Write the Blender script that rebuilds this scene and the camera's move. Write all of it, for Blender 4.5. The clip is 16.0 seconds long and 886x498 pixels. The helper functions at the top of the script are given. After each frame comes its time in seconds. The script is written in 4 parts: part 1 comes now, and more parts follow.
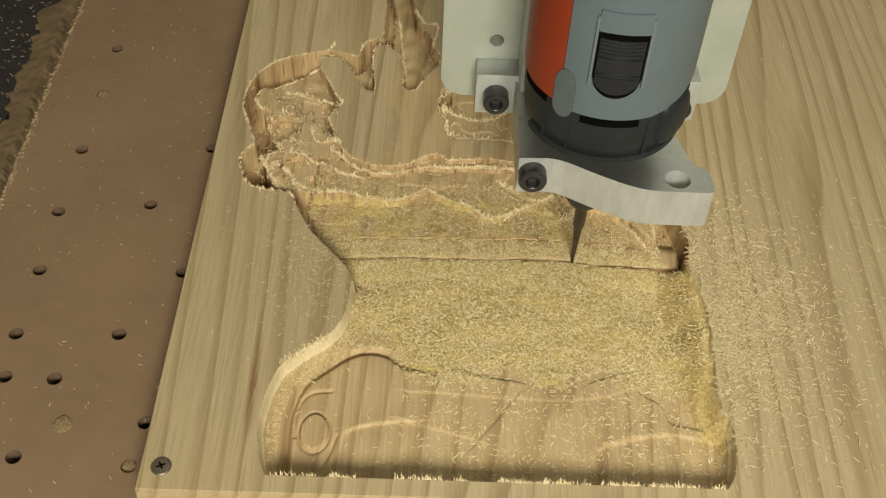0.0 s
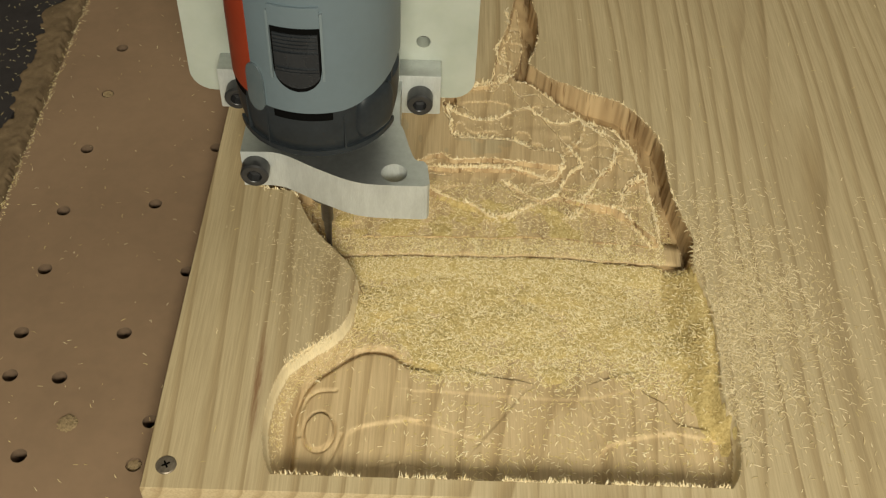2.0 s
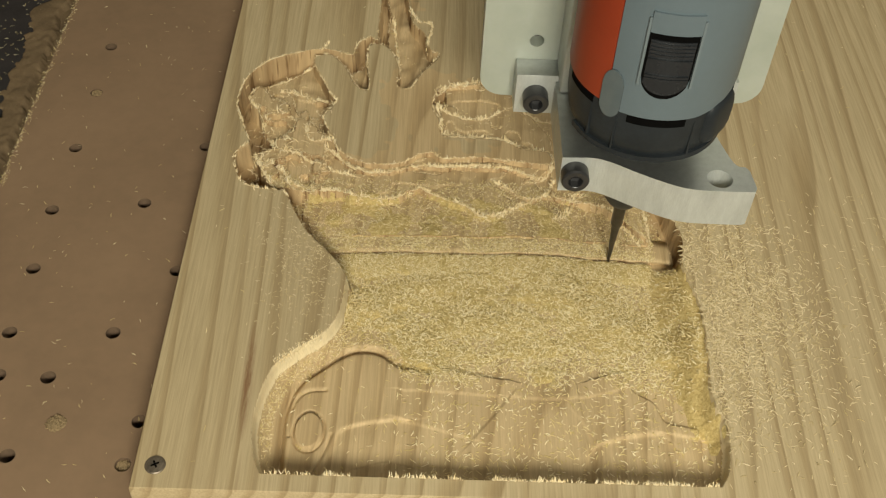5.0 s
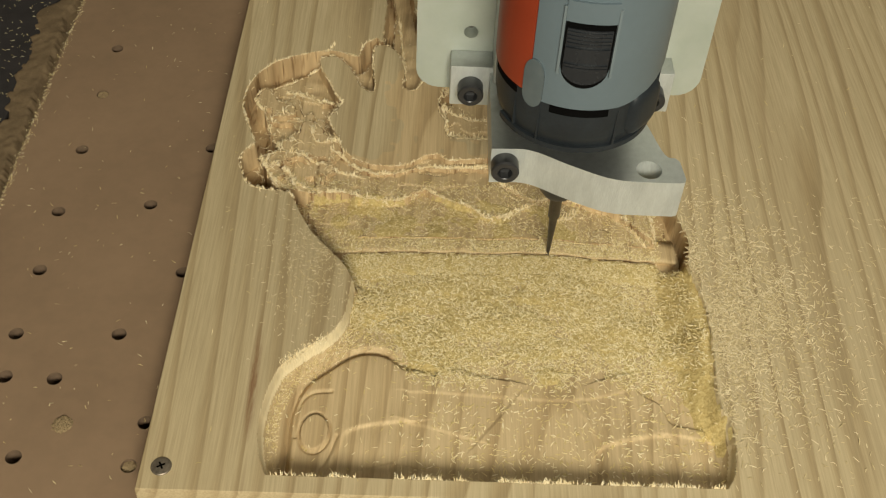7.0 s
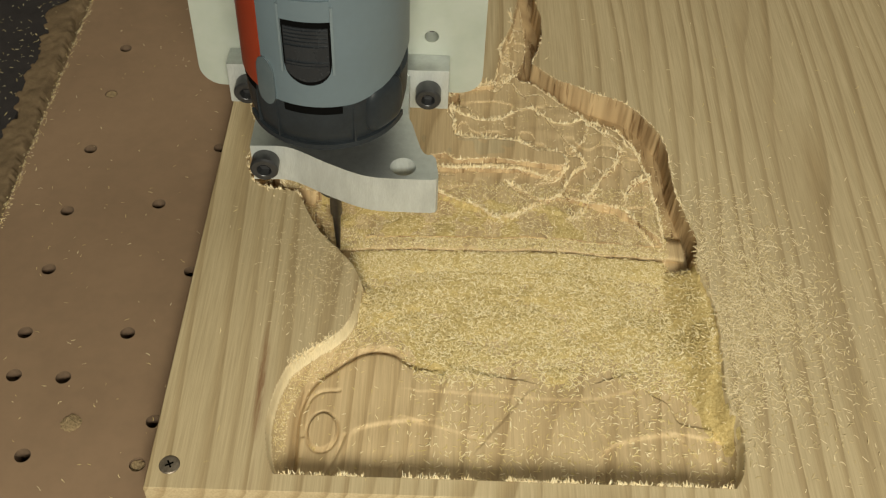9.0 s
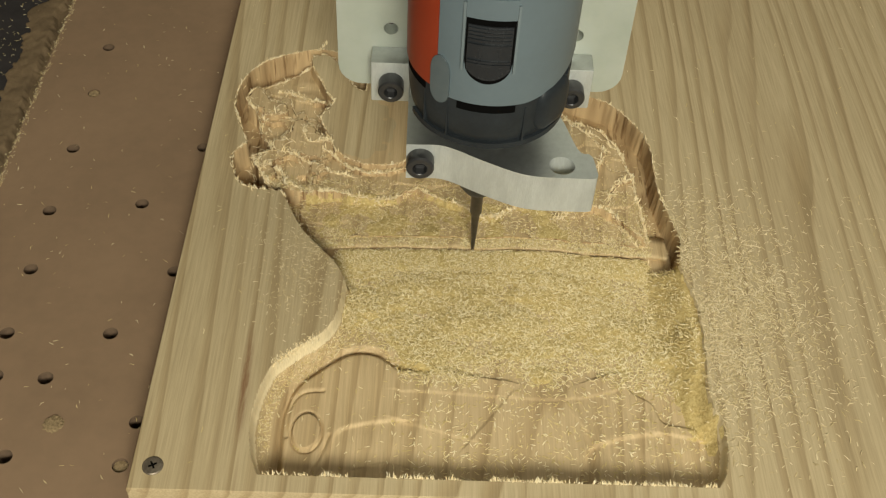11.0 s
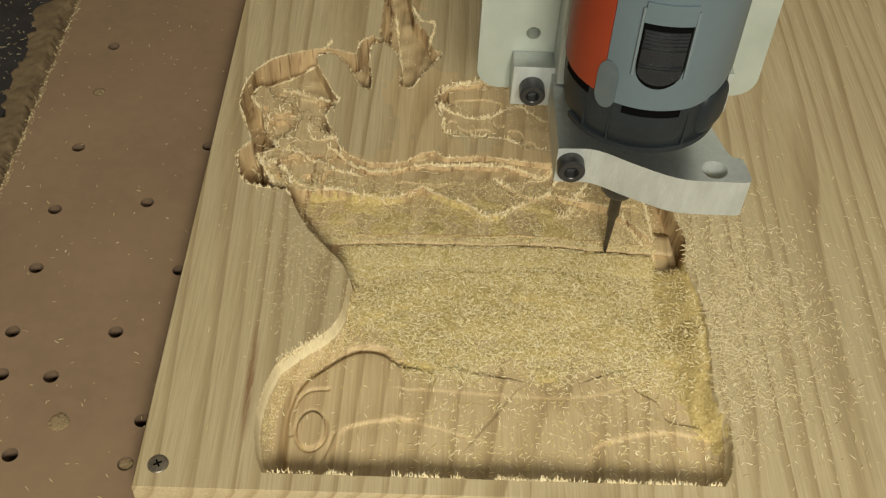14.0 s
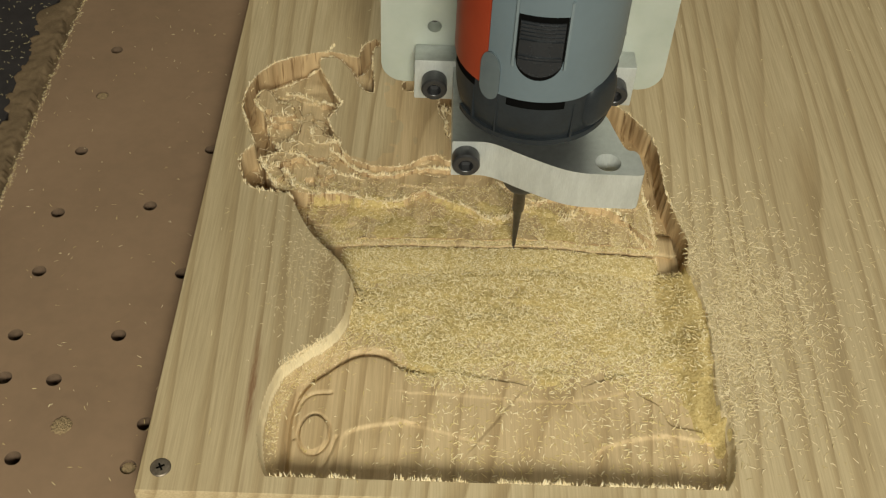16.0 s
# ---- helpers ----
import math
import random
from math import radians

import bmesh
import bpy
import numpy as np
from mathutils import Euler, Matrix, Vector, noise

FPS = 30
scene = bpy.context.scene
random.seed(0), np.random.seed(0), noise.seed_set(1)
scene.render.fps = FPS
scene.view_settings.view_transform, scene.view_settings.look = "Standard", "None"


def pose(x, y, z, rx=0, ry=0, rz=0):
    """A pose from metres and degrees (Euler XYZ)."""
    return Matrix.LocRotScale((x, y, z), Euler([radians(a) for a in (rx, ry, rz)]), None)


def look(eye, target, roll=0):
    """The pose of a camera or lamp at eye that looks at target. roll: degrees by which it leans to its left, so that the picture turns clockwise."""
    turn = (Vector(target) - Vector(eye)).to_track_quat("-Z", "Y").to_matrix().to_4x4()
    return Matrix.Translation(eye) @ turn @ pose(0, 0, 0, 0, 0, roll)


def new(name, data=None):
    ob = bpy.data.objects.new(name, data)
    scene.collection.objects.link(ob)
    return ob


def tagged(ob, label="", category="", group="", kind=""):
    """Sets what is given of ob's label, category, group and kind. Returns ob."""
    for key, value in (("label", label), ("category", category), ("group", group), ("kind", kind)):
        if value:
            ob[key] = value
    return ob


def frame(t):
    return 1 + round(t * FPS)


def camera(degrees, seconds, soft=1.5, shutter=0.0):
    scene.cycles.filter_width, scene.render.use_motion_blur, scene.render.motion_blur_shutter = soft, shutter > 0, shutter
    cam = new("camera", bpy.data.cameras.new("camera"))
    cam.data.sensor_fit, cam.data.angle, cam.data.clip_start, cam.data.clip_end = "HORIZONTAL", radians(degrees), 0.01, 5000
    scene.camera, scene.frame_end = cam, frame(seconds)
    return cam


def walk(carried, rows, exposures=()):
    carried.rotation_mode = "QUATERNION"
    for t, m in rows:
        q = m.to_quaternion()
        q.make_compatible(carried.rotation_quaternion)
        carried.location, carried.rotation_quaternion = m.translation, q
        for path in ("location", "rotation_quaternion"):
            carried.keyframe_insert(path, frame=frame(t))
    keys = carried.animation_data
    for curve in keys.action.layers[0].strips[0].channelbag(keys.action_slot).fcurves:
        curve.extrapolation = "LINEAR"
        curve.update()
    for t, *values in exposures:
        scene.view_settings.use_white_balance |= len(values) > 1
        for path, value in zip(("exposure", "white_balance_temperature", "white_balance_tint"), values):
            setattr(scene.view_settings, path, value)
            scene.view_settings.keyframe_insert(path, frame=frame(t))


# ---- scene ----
# The camera stands before the machine and trembles with it: seconds, degrees of pan, degrees of tilt.
SHAKE = [
    (0, 0, 0), (0.1, 0.237, 0.049), (0.2, 0.324, -0.02), (0.3, 0.073, -0.124), (0.4, -0.274, -0.139), (0.5, -0.371, -0.093),
    (0.6, -0.318, -0.078), (0.7, -0.26, -0.141), (0.8, -0.209, -0.135), (0.9, -0.024, -0.037), (1, 0.229, 0), (1.1, 0.283, -0.055),
    (1.2, -0.024, -0.134), (1.3, -0.357, -0.109), (1.4, -0.45, -0.068), (1.5, -0.416, -0.139), (1.6, -0.287, -0.168), (1.7, -0.167, -0.104),
    (1.8, 0.086, 0.012), (1.9, 0.327, 0.034), (2, 0.241, -0.048), (2.1, -0.15, -0.125), (2.2, -0.411, -0.082), (2.3, -0.38, -0.048),
    (2.4, -0.292, -0.107), (2.5, -0.277, -0.139), (2.6, -0.112, -0.057), (2.7, 0.187, 0.036), (2.8, 0.328, -0.003), (2.9, 0.036, -0.086),
    (3, -0.461, -0.048), (3.1, -0.488, -0.032), (3.2, -0.343, -0.058), (3.3, -0.263, -0.13), (3.4, -0.221, -0.123), (3.5, -0.045, 0),
    (3.6, 0.246, 0.051), (3.7, 0.305, -0.028), (3.8, 0.009, -0.122), (3.9, -0.334, -0.124), (4, -0.416, -0.093), (4.1, -0.358, -0.099),
    (4.2, -0.371, -0.184), (4.3, -0.231, -0.128), (4.4, 0.029, 0.002), (4.5, 0.29, 0.042), (4.6, 0.269, -0.048), (4.7, -0.069, -0.127),
    (4.8, -0.377, -0.092), (4.9, -0.409, -0.039), (5, -0.302, -0.079), (5.1, -0.25, -0.141), (5.2, -0.164, -0.09), (5.3, 0.087, 0.023),
    (5.4, 0.316, 0.035), (5.5, 0.219, -0.067), (5.6, -0.145, -0.126), (5.7, -0.406, -0.075), (5.8, -0.39, -0.036), (5.9, -0.287, -0.092),
    (6, -0.243, -0.139), (6.1, -0.128, -0.065), (6.2, 0.143, 0.033), (6.3, 0.323, 0), (6.4, 0.168, -0.113), (6.5, -0.184, -0.184),
    (6.6, -0.412, -0.08), (6.7, -0.369, -0.038), (6.8, -0.275, -0.105), (6.9, -0.205, -0.118), (7, 0, 0), (7.1, 0.226, 0.064),
    (7.2, 0.324, 0.007), (7.3, 0.093, -0.098), (7.4, -0.24, -0.122), (7.5, -0.323, -0.081), (7.6, -0.314, -0.054), (7.7, -0.267, -0.114),
    (7.8, -0.221, -0.12), (7.9, -0.015, -0.004), (8, 0.323, 0.093), (8.1, 0.339, 0.005), (8.2, 0.032, -0.105), (8.3, -0.321, -0.099),
    (8.4, -0.424, -0.004), (8.5, -0.323, 0.045), (8.6, -0.258, -0.089), (8.7, -0.204, -0.105), (8.8, 0.007, 0.008), (8.9, 0.322, 0.05),
    (9, 0.416, -0.048), (9.1, -0.003, -0.107), (9.2, -0.371, -0.048), (9.3, -0.416, -0.014), (9.4, -0.309, -0.062), (9.5, -0.254, -0.126),
    (9.6, -0.174, -0.081), (9.7, 0.072, 0.033), (9.8, 0.309, 0.051), (9.9, 0.228, -0.049), (10, -0.134, -0.112), (10.1, -0.404, -0.064),
    (10.2, -0.396, -0.022), (10.3, -0.291, -0.076), (10.4, -0.246, -0.125), (10.5, -0.135, -0.054), (10.6, 0.137, 0.052), (10.7, 0.325, 0.038),
    (10.8, 0.161, -0.069), (10.9, -0.215, -0.107), (11, -0.425, -0.046), (11.1, -0.372, -0.024), (11.2, -0.269, -0.092), (11.3, -0.211, -0.121),
    (11.4, -0.091, -0.057), (11.5, 0.157, -0.03), (11.6, 0.308, -0.012), (11.7, 0.083, -0.086), (11.8, -0.286, -0.095), (11.9, -0.402, -0.014),
    (12, -0.259, 0.018), (12.1, -0.238, -0.087), (12.2, -0.218, -0.103), (12.3, -0.029, 0.005), (12.4, 0.279, 0.106), (12.5, 0.389, 0.109),
    (12.6, 0.056, -0.057), (12.7, -0.317, -0.087), (12.8, -0.43, -0.024), (12.9, -0.34, -0.037), (13, -0.259, -0.121), (13.1, -0.22, -0.11),
    (13.2, -0.051, -0.002), (13.3, 0.223, 0.073), (13.4, 0.313, 0.005), (13.5, 0.063, -0.121), (13.6, -0.287, -0.103), (13.7, -0.432, -0.027),
    (13.8, -0.357, -0.021), (13.9, -0.251, -0.094), (14, -0.166, -0.121), (14.1, -0.059, -0.018), (14.2, 0.192, 0.073), (14.3, 0.323, 0.033),
    (14.4, 0.096, -0.079), (14.5, -0.305, -0.121), (14.6, -0.448, -0.04), (14.7, -0.371, -0.013), (14.8, -0.28, -0.078), (14.9, -0.233, -0.112),
    (15, -0.075, -0.03), (15.1, 0.196, 0.071), (15.2, 0.321, 0.033), (15.3, 0.089, -0.073), (15.4, -0.285, -0.073), (15.5, -0.443, 0.018),
    (15.6, -0.354, -0.006), (15.7, -0.27, -0.091), (15.8, -0.222, -0.093), (15.9, -0.126, 0.008), (16, -0.027, 0.063),
]
cam = camera(45.0, 16.0, soft=1.2, shutter=0.0)
STAND = pose(-0.0092, -0.3777, 0.4123, 0, 0, -1.4) @ pose(0, 0, 0, 42.5) @ pose(0, 0, 0, 0, 0, 3.0)
walk(cam, [(t, STAND @ pose(0, 0, 0, tilt, pan)) for t, pan, tilt in SHAKE],
     exposures=[(0.0, -0.01, 6800, 11), (7.0, -0.01, 6750, 11), (12.0, -0.02, 6580, 10), (16.0, -0.02, 6540, 10)])

# ---------------------------------------------------------------- world and light
world = bpy.data.worlds.new("shop_air")
scene.world = world
world.use_nodes = True
world.node_tree.nodes["Background"].inputs[0].default_value = (1.0, 0.95, 0.86, 1)
world.node_tree.nodes["Background"].inputs[1].default_value = 0.02


def area_lamp(name, place, target, size_x, size_y, watts, colour):
    data = bpy.data.lights.new(name, "AREA")
    data.shape, data.size, data.size_y, data.energy, data.color = "RECTANGLE", size_x, size_y, watts, colour
    lamp = new(name, data)
    lamp.matrix_world = look(place, target)
    return lamp


# unseen key light added before the board; the room has no window
area_lamp("front_key_light", (0.10, -1.18, 0.80), (0, 0, 0), 0.50, 0.34, 21.5, (0.99, 0.97, 0.81))
area_lamp("ceiling_light_glow", (0.50, 0.15, 1.70), (0, 0, 0), 1.6, 1.6, 12.5, (0.99, 0.97, 0.81))


# ---------------------------------------------------------------- materials
def material(name):
    m = bpy.data.materials.new(name)
    m.use_nodes = True
    t = m.node_tree
    return m, t, t.nodes["Principled BSDF"]


def node(t, kind, **values):
    n = t.nodes.new(kind)
    for key, value in values.items():
        if key in n.inputs:
            n.inputs[key].default_value = value
    return n


def ramp(t, source, stops):
    n = t.nodes.new("ShaderNodeValToRGB")
    e = n.color_ramp.elements
    while len(e) < len(stops):
        e.new(0.5)
    for el, (p, c) in zip(e, stops):
        el.position, el.color = p, (*c, 1)
    t.links.new(source, n.inputs[0])
    return n.outputs[0]


def mapped(t, scale, rot=(0, 0, 0)):
    c = t.nodes.new("ShaderNodeTexCoord")
    m = t.nodes.new("ShaderNodeMapping")
    m.inputs["Scale"].default_value = scale
    m.inputs["Rotation"].default_value = rot
    t.links.new(c.outputs["Object"], m.inputs[0])
    return m.outputs[0]


def mixed(t, a, b, factor, blend="MIX"):
    n = t.nodes.new("ShaderNodeMix")
    n.data_type, n.blend_type = "RGBA", blend
    for v, i in ((factor, 0), (a, 6), (b, 7)):
        if isinstance(v, (int, float)):
            n.inputs[i].default_value = v
        elif isinstance(v, tuple):
            n.inputs[i].default_value = (*v, 1)
        else:
            t.links.new(v, n.inputs[i])
    return n.outputs[2]


def noise_tex(t, vec, scale, detail=3.0, rough=0.55, distort=0.0):
    n = node(t, "ShaderNodeTexNoise", Scale=scale, Detail=detail, Roughness=rough, Distortion=distort)
    t.links.new(vec, n.inputs["Vector"])
    return n.outputs[0]


def bumped(t, bsdf, height, strength, distance):
    b = node(t, "ShaderNodeBump", Strength=strength, Distance=distance)
    t.links.new(height, b.inputs["Height"])
    t.links.new(b.outputs[0], bsdf.inputs["Normal"])


def pine(name, light, dark, streak, ring=1.0, stain=False):
    """Flat-sawn pine, its grain along y: rings that darken slowly and end in a thin dark line, fine pores, resin streaks."""
    m, t, b = material(name)
    drift = noise_tex(t, mapped(t, (4.5, 0.8, 4.5)), 1.0, 1.0, 0.5)
    waver = noise_tex(t, mapped(t, (30, 1.6, 30)), 1.0, 1.0, 0.5)
    total = node(t, "ShaderNodeMath")
    total.operation = "MULTIPLY_ADD"
    t.links.new(drift, total.inputs[0])
    total.inputs[1].default_value = 5.0
    t.links.new(waver, total.inputs[2])
    shift = t.nodes.new("ShaderNodeCombineXYZ")
    t.links.new(total.outputs[0], shift.inputs[0])
    place = node(t, "ShaderNodeVectorMath")
    t.links.new(mapped(t, (24, 0.6, 5), (0, 0, 0.015)), place.inputs[0])
    t.links.new(shift.outputs[0], place.inputs[1])
    w = t.nodes.new("ShaderNodeTexWave")
    w.wave_type, w.bands_direction, w.wave_profile = "BANDS", "X", "SAW"
    for key, value in (("Scale", 1.0), ("Distortion", 0.25), ("Detail", 1.0), ("Detail Scale", 1.5), ("Detail Roughness", 0.5)):
        w.inputs[key].default_value = value
    t.links.new(place.outputs[0], w.inputs["Vector"])
    late = tuple(0.84 * c for c in dark)
    rings = ramp(t, w.outputs[1], [(0.0, dark), (0.05, light), (0.55, light), (0.86, dark), (0.95, late), (1.0, late)])
    # some rings stand out more than others
    strength = noise_tex(t, mapped(t, (55, 1.0, 8)), 1.0, 1.0, 0.5)
    half = mixed(t, light, dark, 0.35)
    col = mixed(t, half, rings, ramp(t, strength, [(0.3, (0.30 * ring, 0.30 * ring, 0.30 * ring)), (0.62, (0.85 * ring, 0.85 * ring, 0.85 * ring))]))
    broad = noise_tex(t, mapped(t, (12, 2.5, 12)), 1.0, 2.0, 0.5)
    col = mixed(t, col, ramp(t, broad, [(0.3, (0.90, 0.88, 0.86)), (0.7, (1.06, 1.06, 1.06))]), 1.0, "MULTIPLY")
    fibre = noise_tex(t, mapped(t, (900, 22, 900)), 1.0, 4.0, 0.65)
    col = mixed(t, col, ramp(t, fibre, [(0.3, (0.76, 0.73, 0.68)), (0.7, (1.10, 1.10, 1.09))]), 0.8, "MULTIPLY")
    resin = noise_tex(t, mapped(t, (140, 5, 140)), 1.0, 2.0, 0.5)
    col = mixed(t, col, streak, ramp(t, resin, [(0.70, (0, 0, 0)), (0.80, (0.35, 0.35, 0.35))]))
    if stain:
        # one long resin streak near the screwed corner
        c = t.nodes.new("ShaderNodeTexCoord")
        m2 = t.nodes.new("ShaderNodeMapping")
        m2.vector_type = "TEXTURE"
        m2.inputs["Location"].default_value = (-0.0872, -0.088, 0)
        m2.inputs["Rotation"].default_value = (0, 0, 0.03)
        m2.inputs["Scale"].default_value = (0.0030, 0.040, 1)
        t.links.new(c.outputs["Object"], m2.inputs[0])
        g = t.nodes.new("ShaderNodeTexGradient")
        g.gradient_type = "SPHERICAL"
        t.links.new(m2.outputs[0], g.inputs[0])
        jag = noise_tex(t, mapped(t, (700, 60, 700)), 1.0, 3.0, 0.7)
        col = mixed(t, col, streak, mixed(t, ramp(t, g.outputs[1], [(0.0, (0, 0, 0)), (0.7, (1, 1, 1))]), ramp(t, jag, [(0.35, (0.2, 0.2, 0.2)), (0.6, (1, 1, 1))]), 1.0, "MULTIPLY"))
    t.links.new(col, b.inputs["Base Color"])
    b.inputs["Roughness"].default_value = 0.62
    b.inputs["Specular IOR Level"].default_value = 0.3
    bumped(t, b, fibre, 0.35, 0.0004)
    return m


def shaded_end_grain(name, light, dark):
    """The walls of the cut: torn and burnished across the grain, in upright stripes, with shade painted into the brown.
    """
    m, t, b = material(name)
    stripe = noise_tex(t, mapped(t, (420, 60, 25)), 1.0, 3.0, 0.6)
    band = noise_tex(t, mapped(t, (110, 40, 10)), 1.0, 1.0, 0.5)
    col = ramp(t, stripe, [(0.34, dark), (0.46, light)])
    col = mixed(t, col, ramp(t, band, [(0.35, (0.72, 0.66, 0.60)), (0.62, (1.1, 1.08, 1.05))]), 1.0, "MULTIPLY")
    t.links.new(col, b.inputs["Base Color"])
    b.inputs["Roughness"].default_value = 0.7
    b.inputs["Specular IOR Level"].default_value = 0.25
    bumped(t, b, stripe, 0.6, 0.0006)
    return m


def plain(name, colour, rough=0.5, metal=0.0, vary=0.12, scale=60.0, bump=0.0, spec=0.5, stretch=(1, 1, 1)):
    m, t, b = material(name)
    n1 = noise_tex(t, mapped(t, stretch), scale, 4.0, 0.6)
    n2 = noise_tex(t, mapped(t, stretch), scale * 9, 2.0, 0.6)
    lo, hi = tuple(c * (1 - vary) for c in colour), tuple(min(1, c * (1 + vary)) for c in colour)
    col = ramp(t, n1, [(0.3, lo), (0.7, hi)])
    col = mixed(t, col, ramp(t, n2, [(0.35, (0.9, 0.9, 0.9)), (0.65, (1.05, 1.05, 1.05))]), min(1.0, vary * 4), "MULTIPLY")
    t.links.new(col, b.inputs["Base Color"])
    r = node(t, "ShaderNodeMapRange")
    r.inputs[3].default_value, r.inputs[4].default_value = max(0.02, rough - 0.08), min(1, rough + 0.1)
    t.links.new(n1, r.inputs[0])
    t.links.new(r.outputs[0], b.inputs["Roughness"])
    b.inputs["Metallic"].default_value = metal
    b.inputs["Specular IOR Level"].default_value = spec
    if bump:
        bumped(t, b, n2, bump, 0.0005)
    return m


def flakes(name, colours, rough=0.75):
    """Loose wood: each flake has a shade of its own."""
    m, t, b = material(name)
    g = t.nodes.new("ShaderNodeNewGeometry")
    col = ramp(t, g.outputs["Random Per Island"], [(i / (len(colours) - 1), c) for i, c in enumerate(colours)])
    t.links.new(col, b.inputs["Base Color"])
    b.inputs["Roughness"].default_value = rough
    b.inputs["Specular IOR Level"].default_value = 0.25
    return m


PINE = pine("pine", (0.55, 0.452, 0.285), (0.40, 0.30, 0.165), (0.24, 0.135, 0.07), stain=True)
PINE_CUT = pine("fresh_cut_pine", (0.61, 0.470, 0.280), (0.46, 0.33, 0.175), (0.34, 0.2, 0.1), 0.9)
SHADED_END_GRAIN = shaded_end_grain("shaded_end_grain", (0.53, 0.39, 0.22), (0.26, 0.165, 0.08))
TORN_LIT_SIDE = plain("lit_torn_pine", (0.74, 0.62, 0.40), 0.75, vary=0.10, scale=160, bump=0.7, spec=0.2, stretch=(1, 0.4, 0.3))
PALE_CHIPS = flakes("pale_chips", [(0.50, 0.39, 0.205), (0.61, 0.49, 0.28), (0.69, 0.575, 0.36), (0.79, 0.68, 0.46)])
CHIPS = flakes("chips", [(0.54, 0.42, 0.175), (0.68, 0.54, 0.265), (0.78, 0.665, 0.39), (0.87, 0.77, 0.53)])
FUZZ = flakes("torn_fibres", [(0.74, 0.58, 0.32), (0.84, 0.70, 0.44), (0.90, 0.80, 0.58)])
MDF = plain("fibreboard", (0.250, 0.165, 0.102), 0.72, vary=0.10, scale=14, bump=0.10, spec=0.25)
MDF_EDGE = plain("raw_fibreboard", (0.165, 0.115, 0.066), 0.85, vary=0.2, scale=60, bump=0.4, spec=0.2)
BLACK_MAT = plain("black_mat", (0.022, 0.018, 0.018), 0.8, vary=0.35, scale=90, bump=0.5)
PLUG = plain("packed_dust", (0.33, 0.24, 0.135), 0.95, vary=0.3, scale=700, bump=0.8, spec=0.1)
HOLE_SHADE = plain("shaded_hole_wall", (0.150, 0.097, 0.060), 0.9, vary=0.2, scale=200)
ALU = plain("machined_aluminium", (0.53, 0.55, 0.545), 0.34, 0.92, 0.08, 300, 0.2, stretch=(1, 1, 1))
ALU_SIDE = plain("sawn_aluminium", (0.53, 0.555, 0.54), 0.42, 0.30, 0.12, 160, 0.5, stretch=(1, 1, 0.25))
STEEL_BLACK = plain("black_oxide", (0.042, 0.042, 0.044), 0.36, 0.3, 0.2, 90)
BIT_STEEL = plain("coated_carbide", (0.13, 0.12, 0.115), 0.32, 0.9, 0.15, 200)
ORANGE = plain("orange_plastic", (0.29, 0.038, 0.013), 0.42, vary=0.06, scale=40, bump=0.03)
GREY = plain("grey_plastic", (0.120, 0.160, 0.185), 0.42, vary=0.05, scale=30, bump=0.03)
GREY_HIGHLIGHT = plain("highlight_plastic", (0.155, 0.195, 0.215), 0.35, vary=0.05, scale=40)
RING = plain("dark_plastic", (0.023, 0.028, 0.033), 0.42, vary=0.2, scale=60, bump=0.03, spec=0.16)
# near-black that paints the shade inside openings and recesses
VOID = plain("opening_shade", (0.004, 0.004, 0.004), 0.9, vary=0.1, spec=0.02)
SWITCH = plain("switch_rubber", (0.022, 0.025, 0.029), 0.26, vary=0.15, scale=100, spec=0.3)
SCREW = plain("zinc_screw", (0.20, 0.165, 0.125), 0.45, 0.6, 0.35, 500)
WALL = plain("shop_wall", (0.55, 0.52, 0.46), 0.9, vary=0.05, scale=3)
FLOOR = plain("concrete", (0.30, 0.29, 0.27), 0.85, vary=0.15, scale=4)

CLEAR, _t, _b = material("smoky_clear_plastic")
_n = noise_tex(_t, mapped(_t, (1, 1, 1)), 120, 3.0, 0.6)
_t.links.new(ramp(_t, _n, [(0.3, (0.135, 0.175, 0.195)), (0.7, (0.165, 0.205, 0.225))]), _b.inputs["Base Color"])
_b.inputs["Roughness"].default_value = 0.18
_b.inputs["Transmission Weight"].default_value = 0.35
MILKY, _t, _b = material("milky_sheet")
_n = noise_tex(_t, mapped(_t, (1, 1, 1)), 45, 4.0, 0.6)
_t.links.new(ramp(_t, _n, [(0.3, (0.37, 0.405, 0.355)), (0.7, (0.44, 0.47, 0.42))]), _b.inputs["Base Color"])
_b.inputs["Roughness"].default_value = 0.35
_b.inputs["Subsurface Weight"].default_value = 0.3
_b.inputs["Subsurface Radius"].default_value = (0.01, 0.01, 0.008)
_b.inputs["Subsurface Scale"].default_value = 0.4


DUST, _t, _b = material("sawdust")
_n1 = noise_tex(_t, mapped(_t, (1, 1, 1)), 620, 3.0, 0.7)
_n2 = noise_tex(_t, mapped(_t, (1, 1, 1)), 28, 3.0, 0.6)
_c = ramp(_t, _n1, [(0.28, (0.40, 0.295, 0.115)), (0.5, (0.57, 0.44, 0.195)), (0.72, (0.72, 0.595, 0.31))])
_t.links.new(mixed(_t, _c, ramp(_t, _n2, [(0.35, (0.80, 0.78, 0.72)), (0.65, (1.08, 1.05, 0.98))]), 0.7, "MULTIPLY"), _b.inputs["Base Color"])
_b.inputs["Roughness"].default_value = 0.9
_b.inputs["Specular IOR Level"].default_value = 0.15
bumped(_t, _b, _n1, 0.6, 0.0008)


